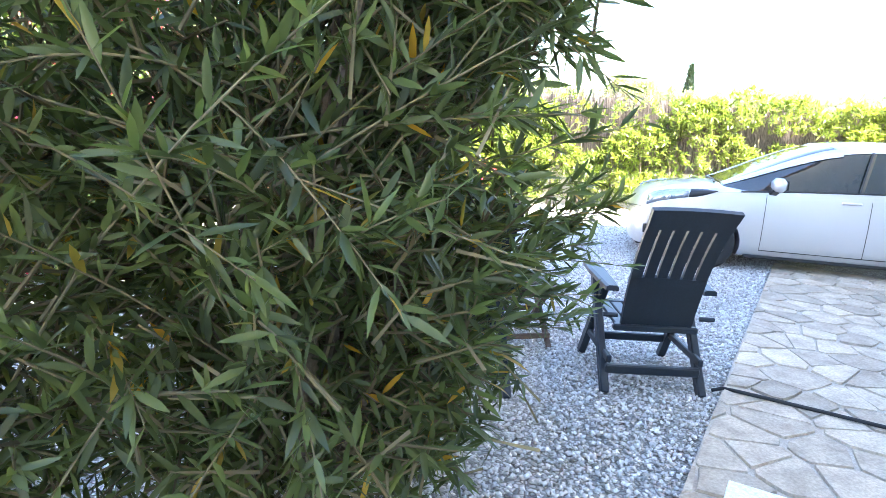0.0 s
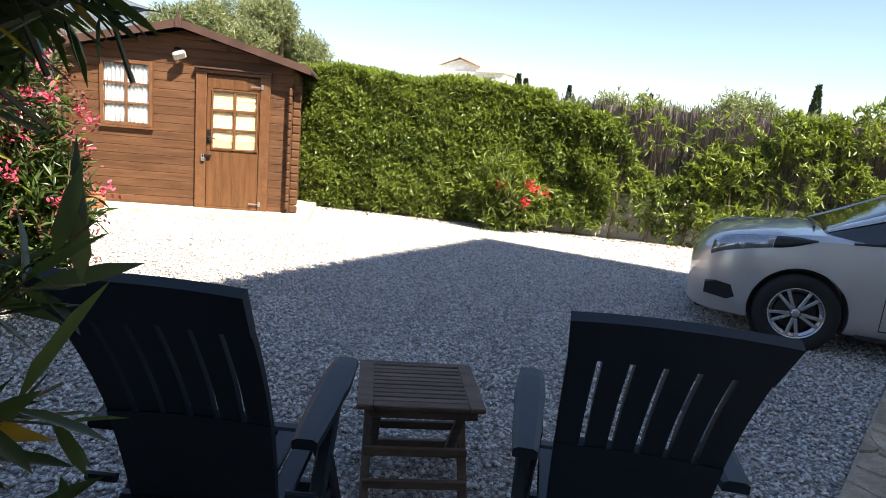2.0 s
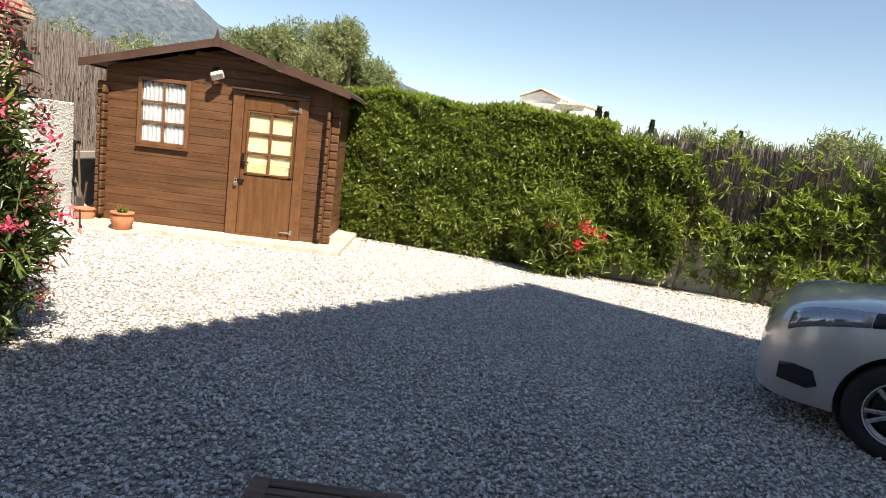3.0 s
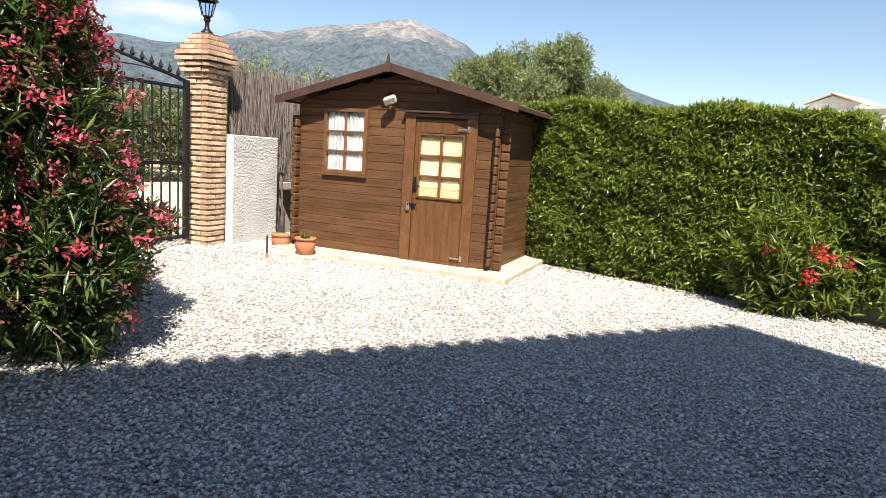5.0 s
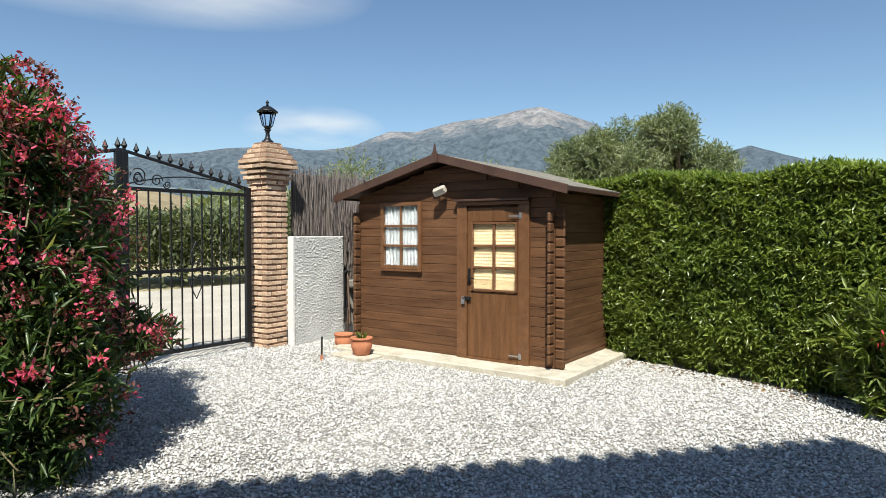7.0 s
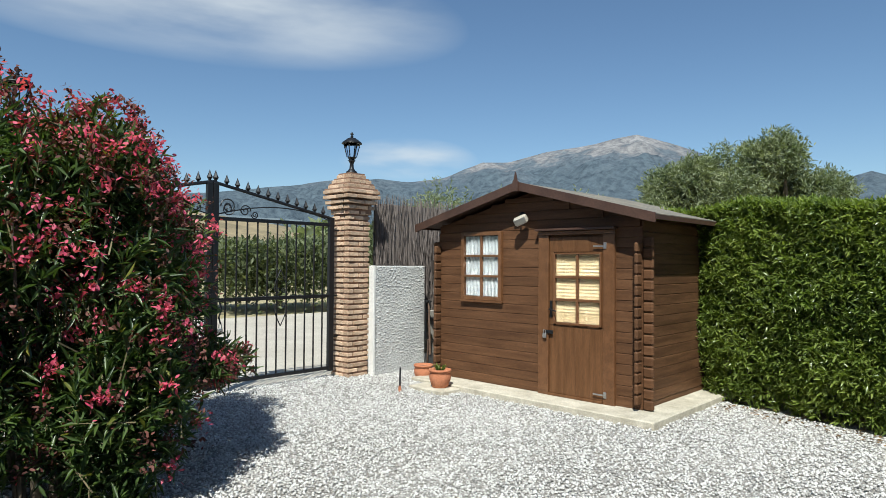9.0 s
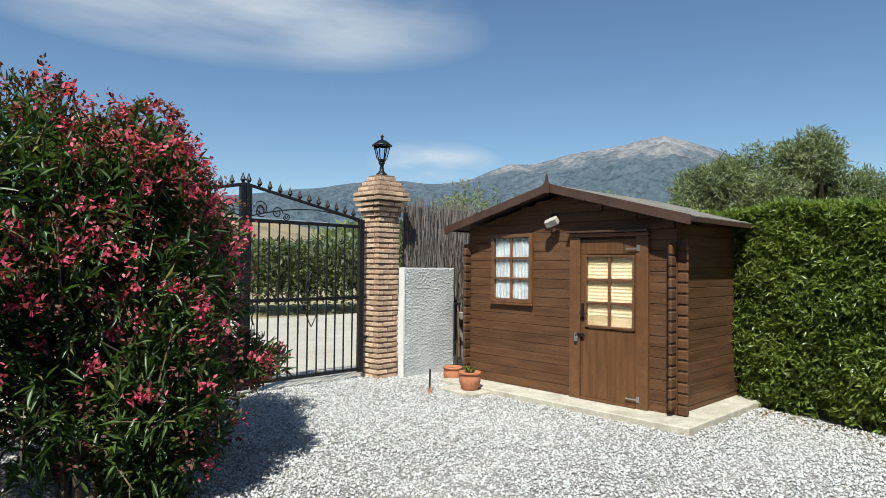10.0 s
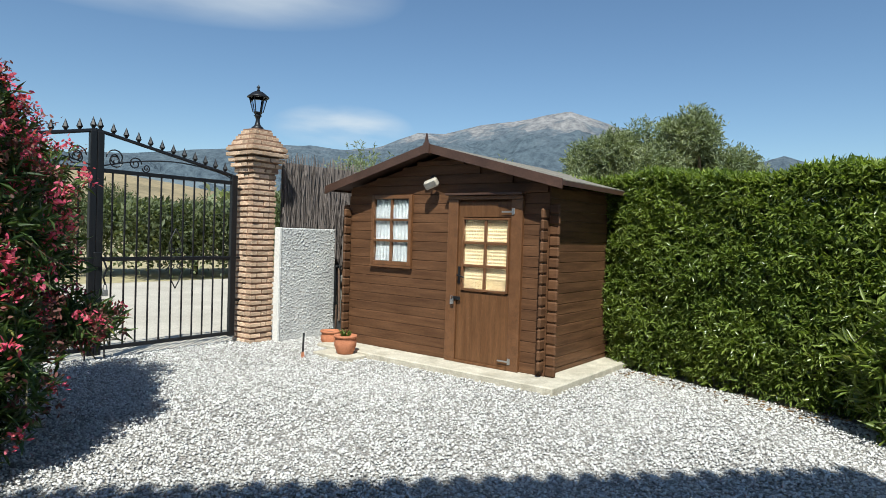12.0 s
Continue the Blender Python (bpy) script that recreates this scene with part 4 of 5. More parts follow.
side_table(pose(1.124, -6.996, 0, 0, 0, -2))
hose = thing("garden_hose", "thin black hose lying across the patio", "hose")
hp = [along(.16, -.06, .015), along(.17, .0, .04), along(.13, .10, .058), along(.13, .5, .058), along(.12, 1.0, .058), along(.10, 1.6, .058), along(.14, 2.3, .058)]
part("pipe", tube(hp, .011, 8), BLACKRUBBER, hose)
tagged(link("drain_cover", box(-1.28, -.95, .16, .46, .047, .060, .004, None, frame_m), WHITEPAINT), "small pale drain cover let into the patio", "drain cover")

# ---- plants ----
def tri_foliage(t, n_twigs, pts, out, per, reach, length, ratio, mat, up=0.4, fine=False, twig=None, spread=.9, label="", nm="foliage"):
    way = unit(out * .8 + rng.normal(size=out.shape) * .45 + np.array([0, 0, up]))
    b, d, L = sprigs(pts, way, per, reach, length, spread)
    o = leaf_mesh(nm, b, d, L, L * ratio, mat, t, label, fine)
    tagged(o, kind="stuff")
    if twig is not None:
        bm = bmesh.new()
        for p, w in list(zip(pts, way))[::twig]:
            q = Vector(p) - Vector(w) * reach * 1.5
            tube([q, Vector(p)], .004, 3, bm, [.006, .0025], False)
        tagged(part("twig", bm, TWIG, t), kind="stuff")
    return way


def stems(t, x, y, count, height, spread, r0=.03, mat=None):
    rr = random.Random(int(abs(x * 77 + y * 13)))
    for k in range(count):
        a = rr.random() * 6.28
        s = spread * rr.uniform(.3, 1)
        pts = [(x + .12 * math.cos(a), y + .12 * math.sin(a), -.03)]
        for j in range(1, 6):
            f = j / 5
            pts.append((x + math.cos(a) * (.12 + s * f ** 1.3) + rr.uniform(-.04, .04), y + math.sin(a) * (.12 + s * f ** 1.3) + rr.uniform(-.04, .04), height * f * rr.uniform(.9, 1.05)))
        part("stem", tube(pts, r0, 6, None, [r0 * (1 - .75 * j / 5) for j in range(6)]), mat or BARK, t)


def hedge():
    t = thing("clipped_hedge", "dense clipped green laurel-like hedge in full sun", "hedge", kind="")
    def fill(n, x0, x1, zlow, ztop, mat, length, ratio, depth, back, wob=.1, per=5, up=.35, nm="foliage", reach=1.5, spread=1.0):
        x = x0 + (x1 - x0) * rng.random(n)
        face = rng.random(n) < .74
        z = np.where(face, zlow + (ztop(x) - zlow) * rng.random(n) ** .85, ztop(x))
        y = np.where(face, 0, back * rng.random(n))
        lump = np.array([noise.noise(Vector((a * 1.6, c * 1.9, b * 1.1))) + .5 * noise.noise(Vector((a * 4.3, c * 4.3, 3))) for a, b, c in zip(x, y, z)])
        dep = depth * rng.random(n) ** 2.2
        low = np.clip((z - zlow) / .5, 0, 1)
        y = y + np.where(face, -lump * wob + dep - .08 * low + .1, 0)
        z = z + np.where(face, 0, lump * wob - dep * .7)
        out = np.where(face[:, None], np.array([[0, -1, .15]]), np.array([[0, -.2, 1]]))
        pts = np.stack([x, y, z], 1)
        o2 = unit(out + rng.normal(size=out.shape) * .35)
        way = unit(o2 + np.array([0, 0, up]) + rng.normal(size=out.shape) * .4)
        b, d, L = sprigs(pts, way, per, length * reach, length, spread)
        tagged(leaf_mesh(nm, b, d, L, L * ratio, mat, t, "", True, .22), kind="stuff")
    fill(17500, -.80, 3.95, .03, lambda x: 2.36 - .03 * x + .03 * np.sin(x * 3), HEDGELEAF, .092, .25, .26, .9, .09, 7, reach=.7, spread=1.2)
    # looser whorled shrubs further along, with the screen showing between them
    def loose(x):
        return 1.55 + .35 * np.sin(x * 1.7 + 1) + .22 * np.sin(x * 4.1)
    fill(2100, 3.7, 5.0, .16, lambda x: 2.1 - .25 * (x - 3.7), SHRUBLEAF, .11, .25, .4, .3, .2, 9, .6, reach=.35, spread=1.5)
    fill(2800, 4.7, 14.0, .14, loose, SHRUBLEAF, .125, .23, .5, .3, .3, 10, .6, reach=.3, spread=1.5)
    fill(700, 5.8, 14.0, .02, lambda x: .7 + .15 * np.sin(x * 3), SHRUBLEAF, .12, .24, .4, .2, .2, 9, .6, reach=.3, spread=1.5)
    fill(140, 5.0, 7.4, 1.3, lambda x: 2.0 + .2 * np.sin(x * 5), SHRUBLEAF, .12, .24, .3, .2, .3, 9, .6, reach=.3, spread=1.5)
    fill(1150, 7.2, 14.0, 1.6, lambda x: 2.2 + .12 * np.sin(x * 2.3) + .1 * np.sin(x * 6), SHRUBLEAF, .12, .24, .3, .3, .2, 9, .6, reach=.3, spread=1.5)
    for k in range(26):
        x = -.6 + 14.2 * k / 25
        part("stem", tube([(x, .25, -.03), (x + .05, .22, .6), (x - .04, .25, 1.5)], .03, 6, None, [.03, .024, .012]), BARK, t)
    t.matrix_world = HM
    return t


hedge()
# fallen leaves along the hedge foot
n = 900
x = 14 * rng.random(n)
tagged(leaf_mesh("fallen_leaves", np.stack([x, 1.45 - .31 * x - .1 + .14 * rng.normal(size=n), np.full(n, .02)], 1), np.concatenate([rng.normal(size=(n, 2)), .1 * rng.normal(size=(n, 1))], 1), .06, .025, DEADLEAF), "dry brown leaves fallen along the hedge foot", "leaves", kind="stuff")


def flowers(t, pts, size, mat, per=26, label="pink flower clusters"):
    b, d = [], []
    k = len(pts)
    c = pts[:, None, :] + rng.normal(size=(k, per, 3)) * size * .55
    w = rng.normal(size=(k, per, 3)) + np.array([0, 0, .5])
    n = k * per
    o = leaf_mesh("blossom", c.reshape(-1, 3), w.reshape(-1, 3), size * (.5 + .4 * rng.random(n)), size * .42, mat, t, label, True)
    tagged(o, kind="stuff")


def oleander(name, label, parts, n, leaf, mat, bloom, bloom_n, bloom_size, stem, per=9, fine=False, twig=3, ratio=.17):
    t = thing(name, label, "bush")
    P, O = [], []
    for c, r, share in parts:
        p, o = blob(int(n * share), c, r, .35)
        keep = p[:, 2] > .03
        P.append(p[keep])
        O.append(o[keep])
    P, O = np.concatenate(P), np.concatenate(O)
    tri_foliage(t, 0, P, O, per, leaf * 1.6, leaf, ratio, mat, .45, fine, twig, .85)
    if bloom_n:
        fp = []
        for c, r, share in parts:
            p, o = blob(int(bloom_n * share), c, np.array(r) * 1.02, .92)
            fp.append(p[(p[:, 2] > .75) | ((p[:, 2] > .15) & (rng.random(len(p)) < .25))])
        flowers(t, np.concatenate(fp), bloom_size, bloom)
    if bloom is PINK and bloom_n:
        bp = np.concatenate([blob(int(560 * share), c, np.array(r) * 1.04, .9)[0] for c, r, share in parts])
        flowers(t, bp[bp[:, 2] > .3], .05, BUD, 16, "brown spent flower heads")
    for x, y, k, h, s in stem:
        stems(t, x, y, k, h, s)
    return t


oleander("oleander_bush", "tall oleander bush with clusters of pink flowers", [((-2.12, -5.0, 1.3), (.98, .98, 1.4), .48), ((-1.5, -4.75, .7), (.5, .5, .7), .16), ((-2.15, -4.85, 2.1), (.75, .68, .68), .25), ((-2.2, -5.7, 1.75), (.95, .9, 1.25), .3), ((-2.0, -3.95, .85), (.5, .34, .2), .06), ((-2.75, -4.1, 1.5), (.6, .5, .95), .14)], 3400, .14, OLEAF, PINK, 330, .058, [(-2.0, -5.1, 9, 1.9, .7)], 9)
small = oleander("small_oleander", "low bright green oleander with red flowers by the hedge", [((3.2, .34, .55), (.7, .55, .66), 1.0)], 700, .17, SHRUBLEAF, RED, 0, .05, [(3.2, .4, 5, .8, .3)], 9)
flowers(small, np.array([(3.42, -.08, .80), (3.50, -.06, .74), (3.56, .0, .70), (3.72, .02, .66), (3.36, -.10, .52), (3.40, -.08, .49), (2.98, -.06, .74)]) + np.array([0, -.08, 0]), .075, RED, 22, "bright red flower clusters")
near = oleander("leafy_bush", "large dense grey-green bush with a few yellowed leaves", [((-1.0, -9.3, 1.15), (.8, .8, 1.25), .36), ((-1.95, -9.6, 1.2), (.8, .8, 1.35), .28), ((-.5, -9.0, .6), (.4, .4, .5), .05), ((-.62, -9.5, 2.1), (.6, .5, .55), .12), ((-.36, -8.8, 1.95), (.42, .42, .5), .2), ((-.9, -8.5, 1.2), (.5, .5, .9), .12), ((-.64, -8.95, 1.3), (.36, .38, .6), .13)], 4700, .098, NEARLEAF, PINK, 0, .05, [(-.95, -9.3, 12, 2.0, .6)], 10, True, 1, .21)


def shoots(t, rows, leaf, mat):
    """Long arching shoots with leaves all along them: start, tip and how far they sag."""
    B, D, L = [], [], []
    bm = bmesh.new()
    for p, q, sag in rows:
        p, q = Vector(p), Vector(q)
        pts = []
        for k in range(9):
            f = k / 8
            pts.append(p.lerp(q, f) + Vector((0, 0, sag * math.sin(math.pi * f))))
        tube(pts, .004, 5, bm, [.0045 * (1 - .7 * k / 8) for k in range(9)])
        for k in range(44):
            f = .25 + .75 * rng.random()
            c = p.lerp(q, f) + Vector((0, 0, sag * math.sin(math.pi * f)))
            d = (q - p).normalized() + Vector((0, 0, sag * 3 * math.cos(math.pi * f)))
            w = np.array(d) * .9 + rng.normal(size=3) * .5 + np.array([0, 0, .2])
            B.append(np.array(c))
            D.append(w)
            L.append(leaf * (.55 + .6 * rng.random()))
    tagged(part("twig", bm, TWIG, t), kind="stuff")
    L = np.array(L)
    tagged(leaf_mesh("foliage", np.array(B), np.array(D), L, L * .21, mat, t, "", True), kind="stuff")


rr = random.Random(3)
rows = []
for k in range(30):
    rows.append(((-.65 + rr.uniform(-.15, .15), -9.2 + rr.uniform(-.15, .15), .85 + rr.uniform(-.35, .25)), (rr.uniform(-.25, .19), -9.36 + rr.uniform(-.16, .12), rr.uniform(.75, 1.4)), rr.uniform(.02, .12)))
for k in range(16):
    rows.append(((-.6 + rr.uniform(-.2, .2), -8.9 + rr.uniform(-.3, .2), 1.8), (rr.uniform(-.3, -.02), -8.75 + rr.uniform(-.35, .1), rr.uniform(1.75, 2.6)), rr.uniform(.0, .1)))
for k in range(16):
    rows.append(((-.8, -9.7, 1.8 + rr.uniform(-.4, .3)), (rr.uniform(-.5, -.2), -9.85 + rr.uniform(-.2, .2), rr.uniform(1.5, 2.4)), rr.uniform(.0, .1)))
for k in range(26):
    rows.append(((-1.2 + rr.uniform(-.7, .4), -9.7, 1.1 + rr.uniform(-.7, .8)), (-1.25 + rr.uniform(-.9, .7), -10.25 + rr.uniform(-.25, .2), rr.uniform(.3, 2.1)), rr.uniform(.0, .12)))
for k in range(22):
    rows.append(((-1.0 + rr.uniform(-.3, .3), -9.6 + rr.uniform(-.25, .25), 1.5 + rr.uniform(-.4, .4)), (rr.uniform(-.42, -.17), -9.9 + rr.uniform(-.12, .15), rr.uniform(1.45, 2.35)), rr.uniform(.0, .1)))
shoots(near, rows, .10, NEARLEAF)
near.location = (.42, .38, 0)


def tree(x, y, h, r, mat, name, label, n=1500, leaf=.16, lean=0.0, category="tree", flat=1.0, z0=0.0):
    t = thing(name, label, category)
    rr = random.Random(int(x * 31 + y * 17))
    part("trunk", tube([(x, y, z0 - .1), (x + .1, y, z0 + h * .25), (x + lean, y + .1, z0 + h * .5)], .2, 8, None, [.05 * h, .04 * h, .025 * h]), BARK, t)
    for k in range(6):
        a = 6.28 * k / 6 + rr.random()
        part("limb", tube([(x + lean * .6, y, z0 + h * .35), (x + lean + math.cos(a) * r * .4, y + math.sin(a) * r * .4, z0 + h * .6), (x + lean + math.cos(a) * r * .5, y + math.sin(a) * r * .5, z0 + h * .7)], .05, 6, None, [.022 * h, .014 * h, .006 * h]), BARK, t)
    P, O = [], []
    for k in range(9):
        a = rr.random() * 6.28
        d = r * rr.uniform(.2, .75)
        c = (x + lean + math.cos(a) * d, y + math.sin(a) * d, z0 + h * rr.uniform(.42, .86))
        s = r * rr.uniform(.35, .55)
        p, o = blob(n // 9, c, (s, s, s * .85 * flat), .4)
        P.append(p)
        O.append(o)
    P, O = np.concatenate(P), np.concatenate(O)
    way = unit(O + rng.normal(size=O.shape) * .5 + np.array([0, 0, .35]))
    b, d, L = sprigs(P, way, 8, leaf * 2.2, leaf, .9)
    tagged(leaf_mesh("crown", b, d, L, L * .24, mat, t), kind="stuff")
    return t


def cypress(x, y, h, r, z0=0.0):
    t = thing("cypress", "tall narrow dark green cypress in the distance", "tree", "far cypresses")
    part("trunk", tube([(x, y, z0 - .2), (x, y, z0 + h * .5)], .15, 6), BARK, t)
    n = 1600
    u = rng.random(n)
    a = rng.random(n) * 6.28
    rad = r * np.sin(np.pi * np.clip(u * .96 + .04, 0, 1) ** .7) * (.75 + .35 * rng.random(n)) + .03
    p = np.stack([x + rad * np.cos(a), y + rad * np.sin(a), z0 + h * (.04 + .94 * u)], 1)
    d = np.stack([np.cos(a) * .5, np.sin(a) * .5, np.ones(n)], 1) + rng.normal(size=(n, 3)) * .2
    tagged(leaf_mesh("crown", p, d, h * .05, h * .02, CYPRESSLEAF, t), kind="stuff")

# ---- parked car ----
SILVER, nt_, b_ = nodes_of("silver_car_paint", 0.34, 0.55, 0.5)
flake = node(nt_, "ShaderNodeTexNoise", Scale=900.0, Detail=1.0)
nt_.links.new(coords(nt_), flake.inputs["Vector"])
nt_.links.new(ramp(nt_, flake.outputs[0], [(0.3, (0.44, 0.44, 0.44)), (0.7, (0.56, 0.56, 0.56))]), b_.inputs["Base Color"])
b_.inputs["Coat Weight"].default_value, b_.inputs["Coat Roughness"].default_value = 1.0, 0.03
CARGLASS = plain("dark_car_glass", (0.02, 0.026, 0.026), 0.04, 0, 0.8)
CHROME = plain("alloy", (0.62, 0.62, 0.63), 0.25, 0.95)
BLACKTRIM = plain("black_trim", (0.012, 0.012, 0.013), 0.5)
LENSGLASS = plain("headlight_reflector", (0.42, 0.44, 0.47), 0.08, 0.7)


def lerp_table(tab, x):
    """Smooth values between the rows of a table."""
    n = len(tab)
    for k in range(n - 1):
        if tab[k][0] <= x <= tab[k + 1][0]:
            break
    p1, p2 = tab[k], tab[k + 1]
    p0, p3 = tab[max(k - 1, 0)], tab[min(k + 2, n - 1)]
    h = p2[0] - p1[0]
    f = min(max((x - p1[0]) / h, 0.0), 1.0)
    out = []
    for j in range(1, len(p1)):
        m1 = (p2[j] - p0[j]) / max(p2[0] - p0[0], 1e-6) * h
        m2 = (p3[j] - p1[j]) / max(p3[0] - p1[0], 1e-6) * h
        out.append((2 * f ** 3 - 3 * f * f + 1) * p1[j] + (f ** 3 - 2 * f * f + f) * m1 + (3 * f * f - 2 * f ** 3) * p2[j] + (f ** 3 - f * f) * m2)
    return out


def loft(rows, mirror=True):
    b = bmesh.new()
    R = []
    for r in rows:
        pts = [Vector(p) for p in r]
        if mirror:
            pts = pts + [Vector((p.x, -p.y, p.z)) for p in reversed(pts[:-1])]
        R.append([b.verts.new(p) for p in pts])
    for a, c in zip(R, R[1:]):
        for k in range(len(a) - 1):
            b.faces.new((a[k], c[k], c[k + 1], a[k + 1]))
    b.faces.new(R[0])
    b.faces.new(R[-1][::-1])
    bmesh.ops.recalc_face_normals(b, faces=b.faces[:])
    return b


def car(m):
    t = thing("parked_car", "silver five-door hatchback parked on the gravel", "car")
    # x, half width, bottom, shoulder height, hood height
    tab = [(-3.17, .60, .42, .74, .92), (-3.08, .74, .30, .82, 1.0), (-2.7, .82, .24, 1.0, 1.02), (-2.0, .845, .2, 1.0, 1.01), (-1.0, .85, .19, .96, .97), (-.45, .85, .19, .925, .935),
           (-.12, .848, .19, .90, .985), (.15, .845, .2, .875, .955), (.45, .815, .2, .84, .90), (.64, .755, .2, .785, .845), (.76, .65, .21, .69, .75), (.83, .50, .24, .56, .61)]
    rows = []
    xs = [-3.17, -3.14, -3.08] + [-3.0 + .1 * k for k in range(36)] + [.56, .62, .67, .72, .76, .80, .83]
    for x in xs:
        hw, zb, zs, zt = lerp_table(tab, x)
        zm = zb + (zs - zb) * .5
        rows.append([(x, hw * .55, zb), (x, hw * .93, zb + .01), (x, hw * .975, zb + .09), (x, hw * .985, zb + .16), (x, hw, zm), (x, hw * .992, zs - .11), (x, hw * .975, zs - .05), (x, hw * .965, zs), (x, hw * .90, zs + (zt - zs) * .55), (x, hw * .6, zt - .01), (x, 0, zt)])
    body = part("body", loft(rows), SILVER, t, smooth=True)
    cut = bmesh.new()
    for x in (0, -2.49):
        for y in (-1, 1):
            bmesh.ops.create_cone(cut, cap_ends=True, segments=40, radius1=.362, radius2=.362, depth=.6, matrix=Matrix.Translation((x, y * .86, .315)) @ Matrix.Rotation(math.pi / 2, 4, "X"))
    cutter = link("cutter", cut, BLACKTRIM)
    md = body.modifiers.new("arches", "BOOLEAN")
    md.operation, md.object, md.solver = "DIFFERENCE", cutter, "EXACT"
    me = bpy.data.meshes.new_from_object(body.evaluated_get(bpy.context.evaluated_depsgraph_get()))
    body.modifiers.clear()
    body.data = me
    bpy.data.objects.remove(cutter)
    me.set_sharp_from_angle(angle=radians(32))
    while len(me.materials) > 1:
        me.materials.pop()
    # cabin: dark glass all round, roof and pillars over it
    ctab = [(-3.05, .62, .98, 1.02), (-2.95, .66, .97, 1.2), (-2.7, .68, 1.0, 1.42), (-2.2, .70, .99, 1.51), (-1.7, .70, .975, 1.525), (-1.2, .68, .955, 1.455), (-.8, .65, .94, 1.30), (-.45, .62, .92, 1.13), (-.12, .60, .91, .975)]
    rows = []
    for k in range(31):
        x = -3.05 + 2.93 * k / 30
        hw, zb, zt = lerp_table(ctab, x)
        lo = lerp_table(tab, x)[0] * .955
        h = zt - zb
        rows.append([(x, lo, zb - .02), (x, lo - (lo - hw) * .45, zb + h * .45), (x, hw + .03, zb + h * .82), (x, hw - .05, zb + h * .95), (x, hw * .6, zt - .004), (x, 0, zt)])
    part("glasshouse", loft(rows), CARGLASS, t, "dark tinted window glass", True)
    rows = []
    for k in range(17):
        x = -2.98 + 1.72 * k / 16
        hw, zb, zt = lerp_table(ctab, x)
        h = zt - zb
        rows.append([(x, hw + .036, zb + h * .83), (x, hw - .04, zb + h * .955 + .008), (x, hw * .6, zt + .012), (x, 0, zt + .014)])
    part("roof", loft(rows), SILVER, t, smooth=True)
    for sy in (-1, 1):
        b = bmesh.new()
        strip = []
        for k in range(15):
            x = -1.30 + 1.16 * k / 14
            hw, zb, zt = lerp_table(ctab, x)
            h = zt - zb
            strip.append([b.verts.new((x, sy * (hw + .045), zb + h * .79)), b.verts.new((x, sy * (hw + .038), zb + h * .84 + .004)), b.verts.new((x, sy * (hw - .045), zb + h * .95 + .004)), b.verts.new((x, sy * (hw - .06), zb + h * .92))])
        for p, q in zip(strip, strip[1:]):
            for j in range(3):
                b.faces.new((p[j], q[j], q[j + 1], p[j + 1]))
        bmesh.ops.recalc_face_normals(b, faces=b.faces[:])
        part("windscreen_pillar", b, SILVER, t, smooth=True)
        part("door_pillar", beam((-1.52, sy * .80, .99), (-1.60, sy * .73, 1.42), .02, .09), BLACKTRIM, t)
        # window line trim, door seams, sill
        def onside(x, z):
            hw, zb, zs, zt = lerp_table(tab, x)
            prof = [(zb + .01, .93), (zb + .09, .975), (zb + .16, .985), (zb + (zs - zb) * .5, 1.0), (zs - .11, .992), (zs - .05, .975), (zs, .965)]
            for (z0, f0), (z1, f1) in zip(prof, prof[1:]):
                if z0 <= z <= z1:
                    return sy * (hw * (f0 + (f1 - f0) * (z - z0) / (z1 - z0)) + .001)
            return sy * hw * .965
        part("waist_trim", tube([(x, sy * lerp_table(tab, x)[0] * .968, lerp_table(tab, x)[2] + .004) for x in (-.3, -.45, -.6, -1, -1.5, -2, -2.5)], .009, 6), BLACKTRIM, t)
        for xs_ in ((-.57, -.40), (-1.62, -1.26)):
            part("door_seam", tube([(xs_[0] + .12 * (z < .35) * 0, onside(xs_[0], z), z) for z in (.27, .32, .38, .45, .52, .6, .68, .75, .8, .86, .9)], .004, 4), BLACKTRIM, t)
        part("sill_seam", tube([(x, onside(x, .275), .275) for x in (-.57, -.8, -1.3, -1.8, -2.05)], .006, 4), BLACKTRIM, t)
        part("sill", beam((-.42, sy * .80, .195), (-2.08, sy * .80, .195), .05, .035, None, .01), BLACKTRIM, t)
        for x in (-1.42, -2.2):
            part("door_handle", box(x - .1, x + .1, min(sy * .83, sy * .875), max(sy * .83, sy * .875), .86, .89, .01), SILVER, t)
        b = box(-.06, .06, -.115, .115, -.075, .075, .045)
        mir = part("mirror", b, SILVER, t, "silver door mirror on a black foot", True)
        mir.matrix_local = pose(-.64, sy * .97, 1.03, 0, 0, sy * 8)
        part("mirror_glass", box(-.066, -.061, -.09, .09, -.05, .05), CARGLASS, mir)
        part("mirror_foot", beam((-.63, sy * .81, .92), (-.64, sy * .92, .975), .09, .05, None, .012), BLACKTRIM, t)
        # headlight hugging the corner
        def lamp_strip(x0, x1, t0, t1):
            R = []
            b = bmesh.new()
            for k in range(9):
                x = x0 + (x1 - x0) * k / 8
                hw, zb, zs, zt = lerp_table(tab, x)
                th = t0 + (t1 - t0) * math.sin(math.pi / 2 * k / 8)
                y, z = sy * (hw * .968 + .006), zs + .012
                R.append([b.verts.new((x - .008, y * .95, z + th * .30)), b.verts.new((x, y, z)), b.verts.new((x + .010, y * 1.012, z - th * .45)), b.verts.new((x + .008, y * 1.008, z - th * .80))])
            for a, c in zip(R, R[1:]):
                for q in range(3):
                    b.faces.new((a[q], a[q + 1], c[q + 1], c[q]))
            bmesh.ops.recalc_face_normals(b, faces=b.faces[:])
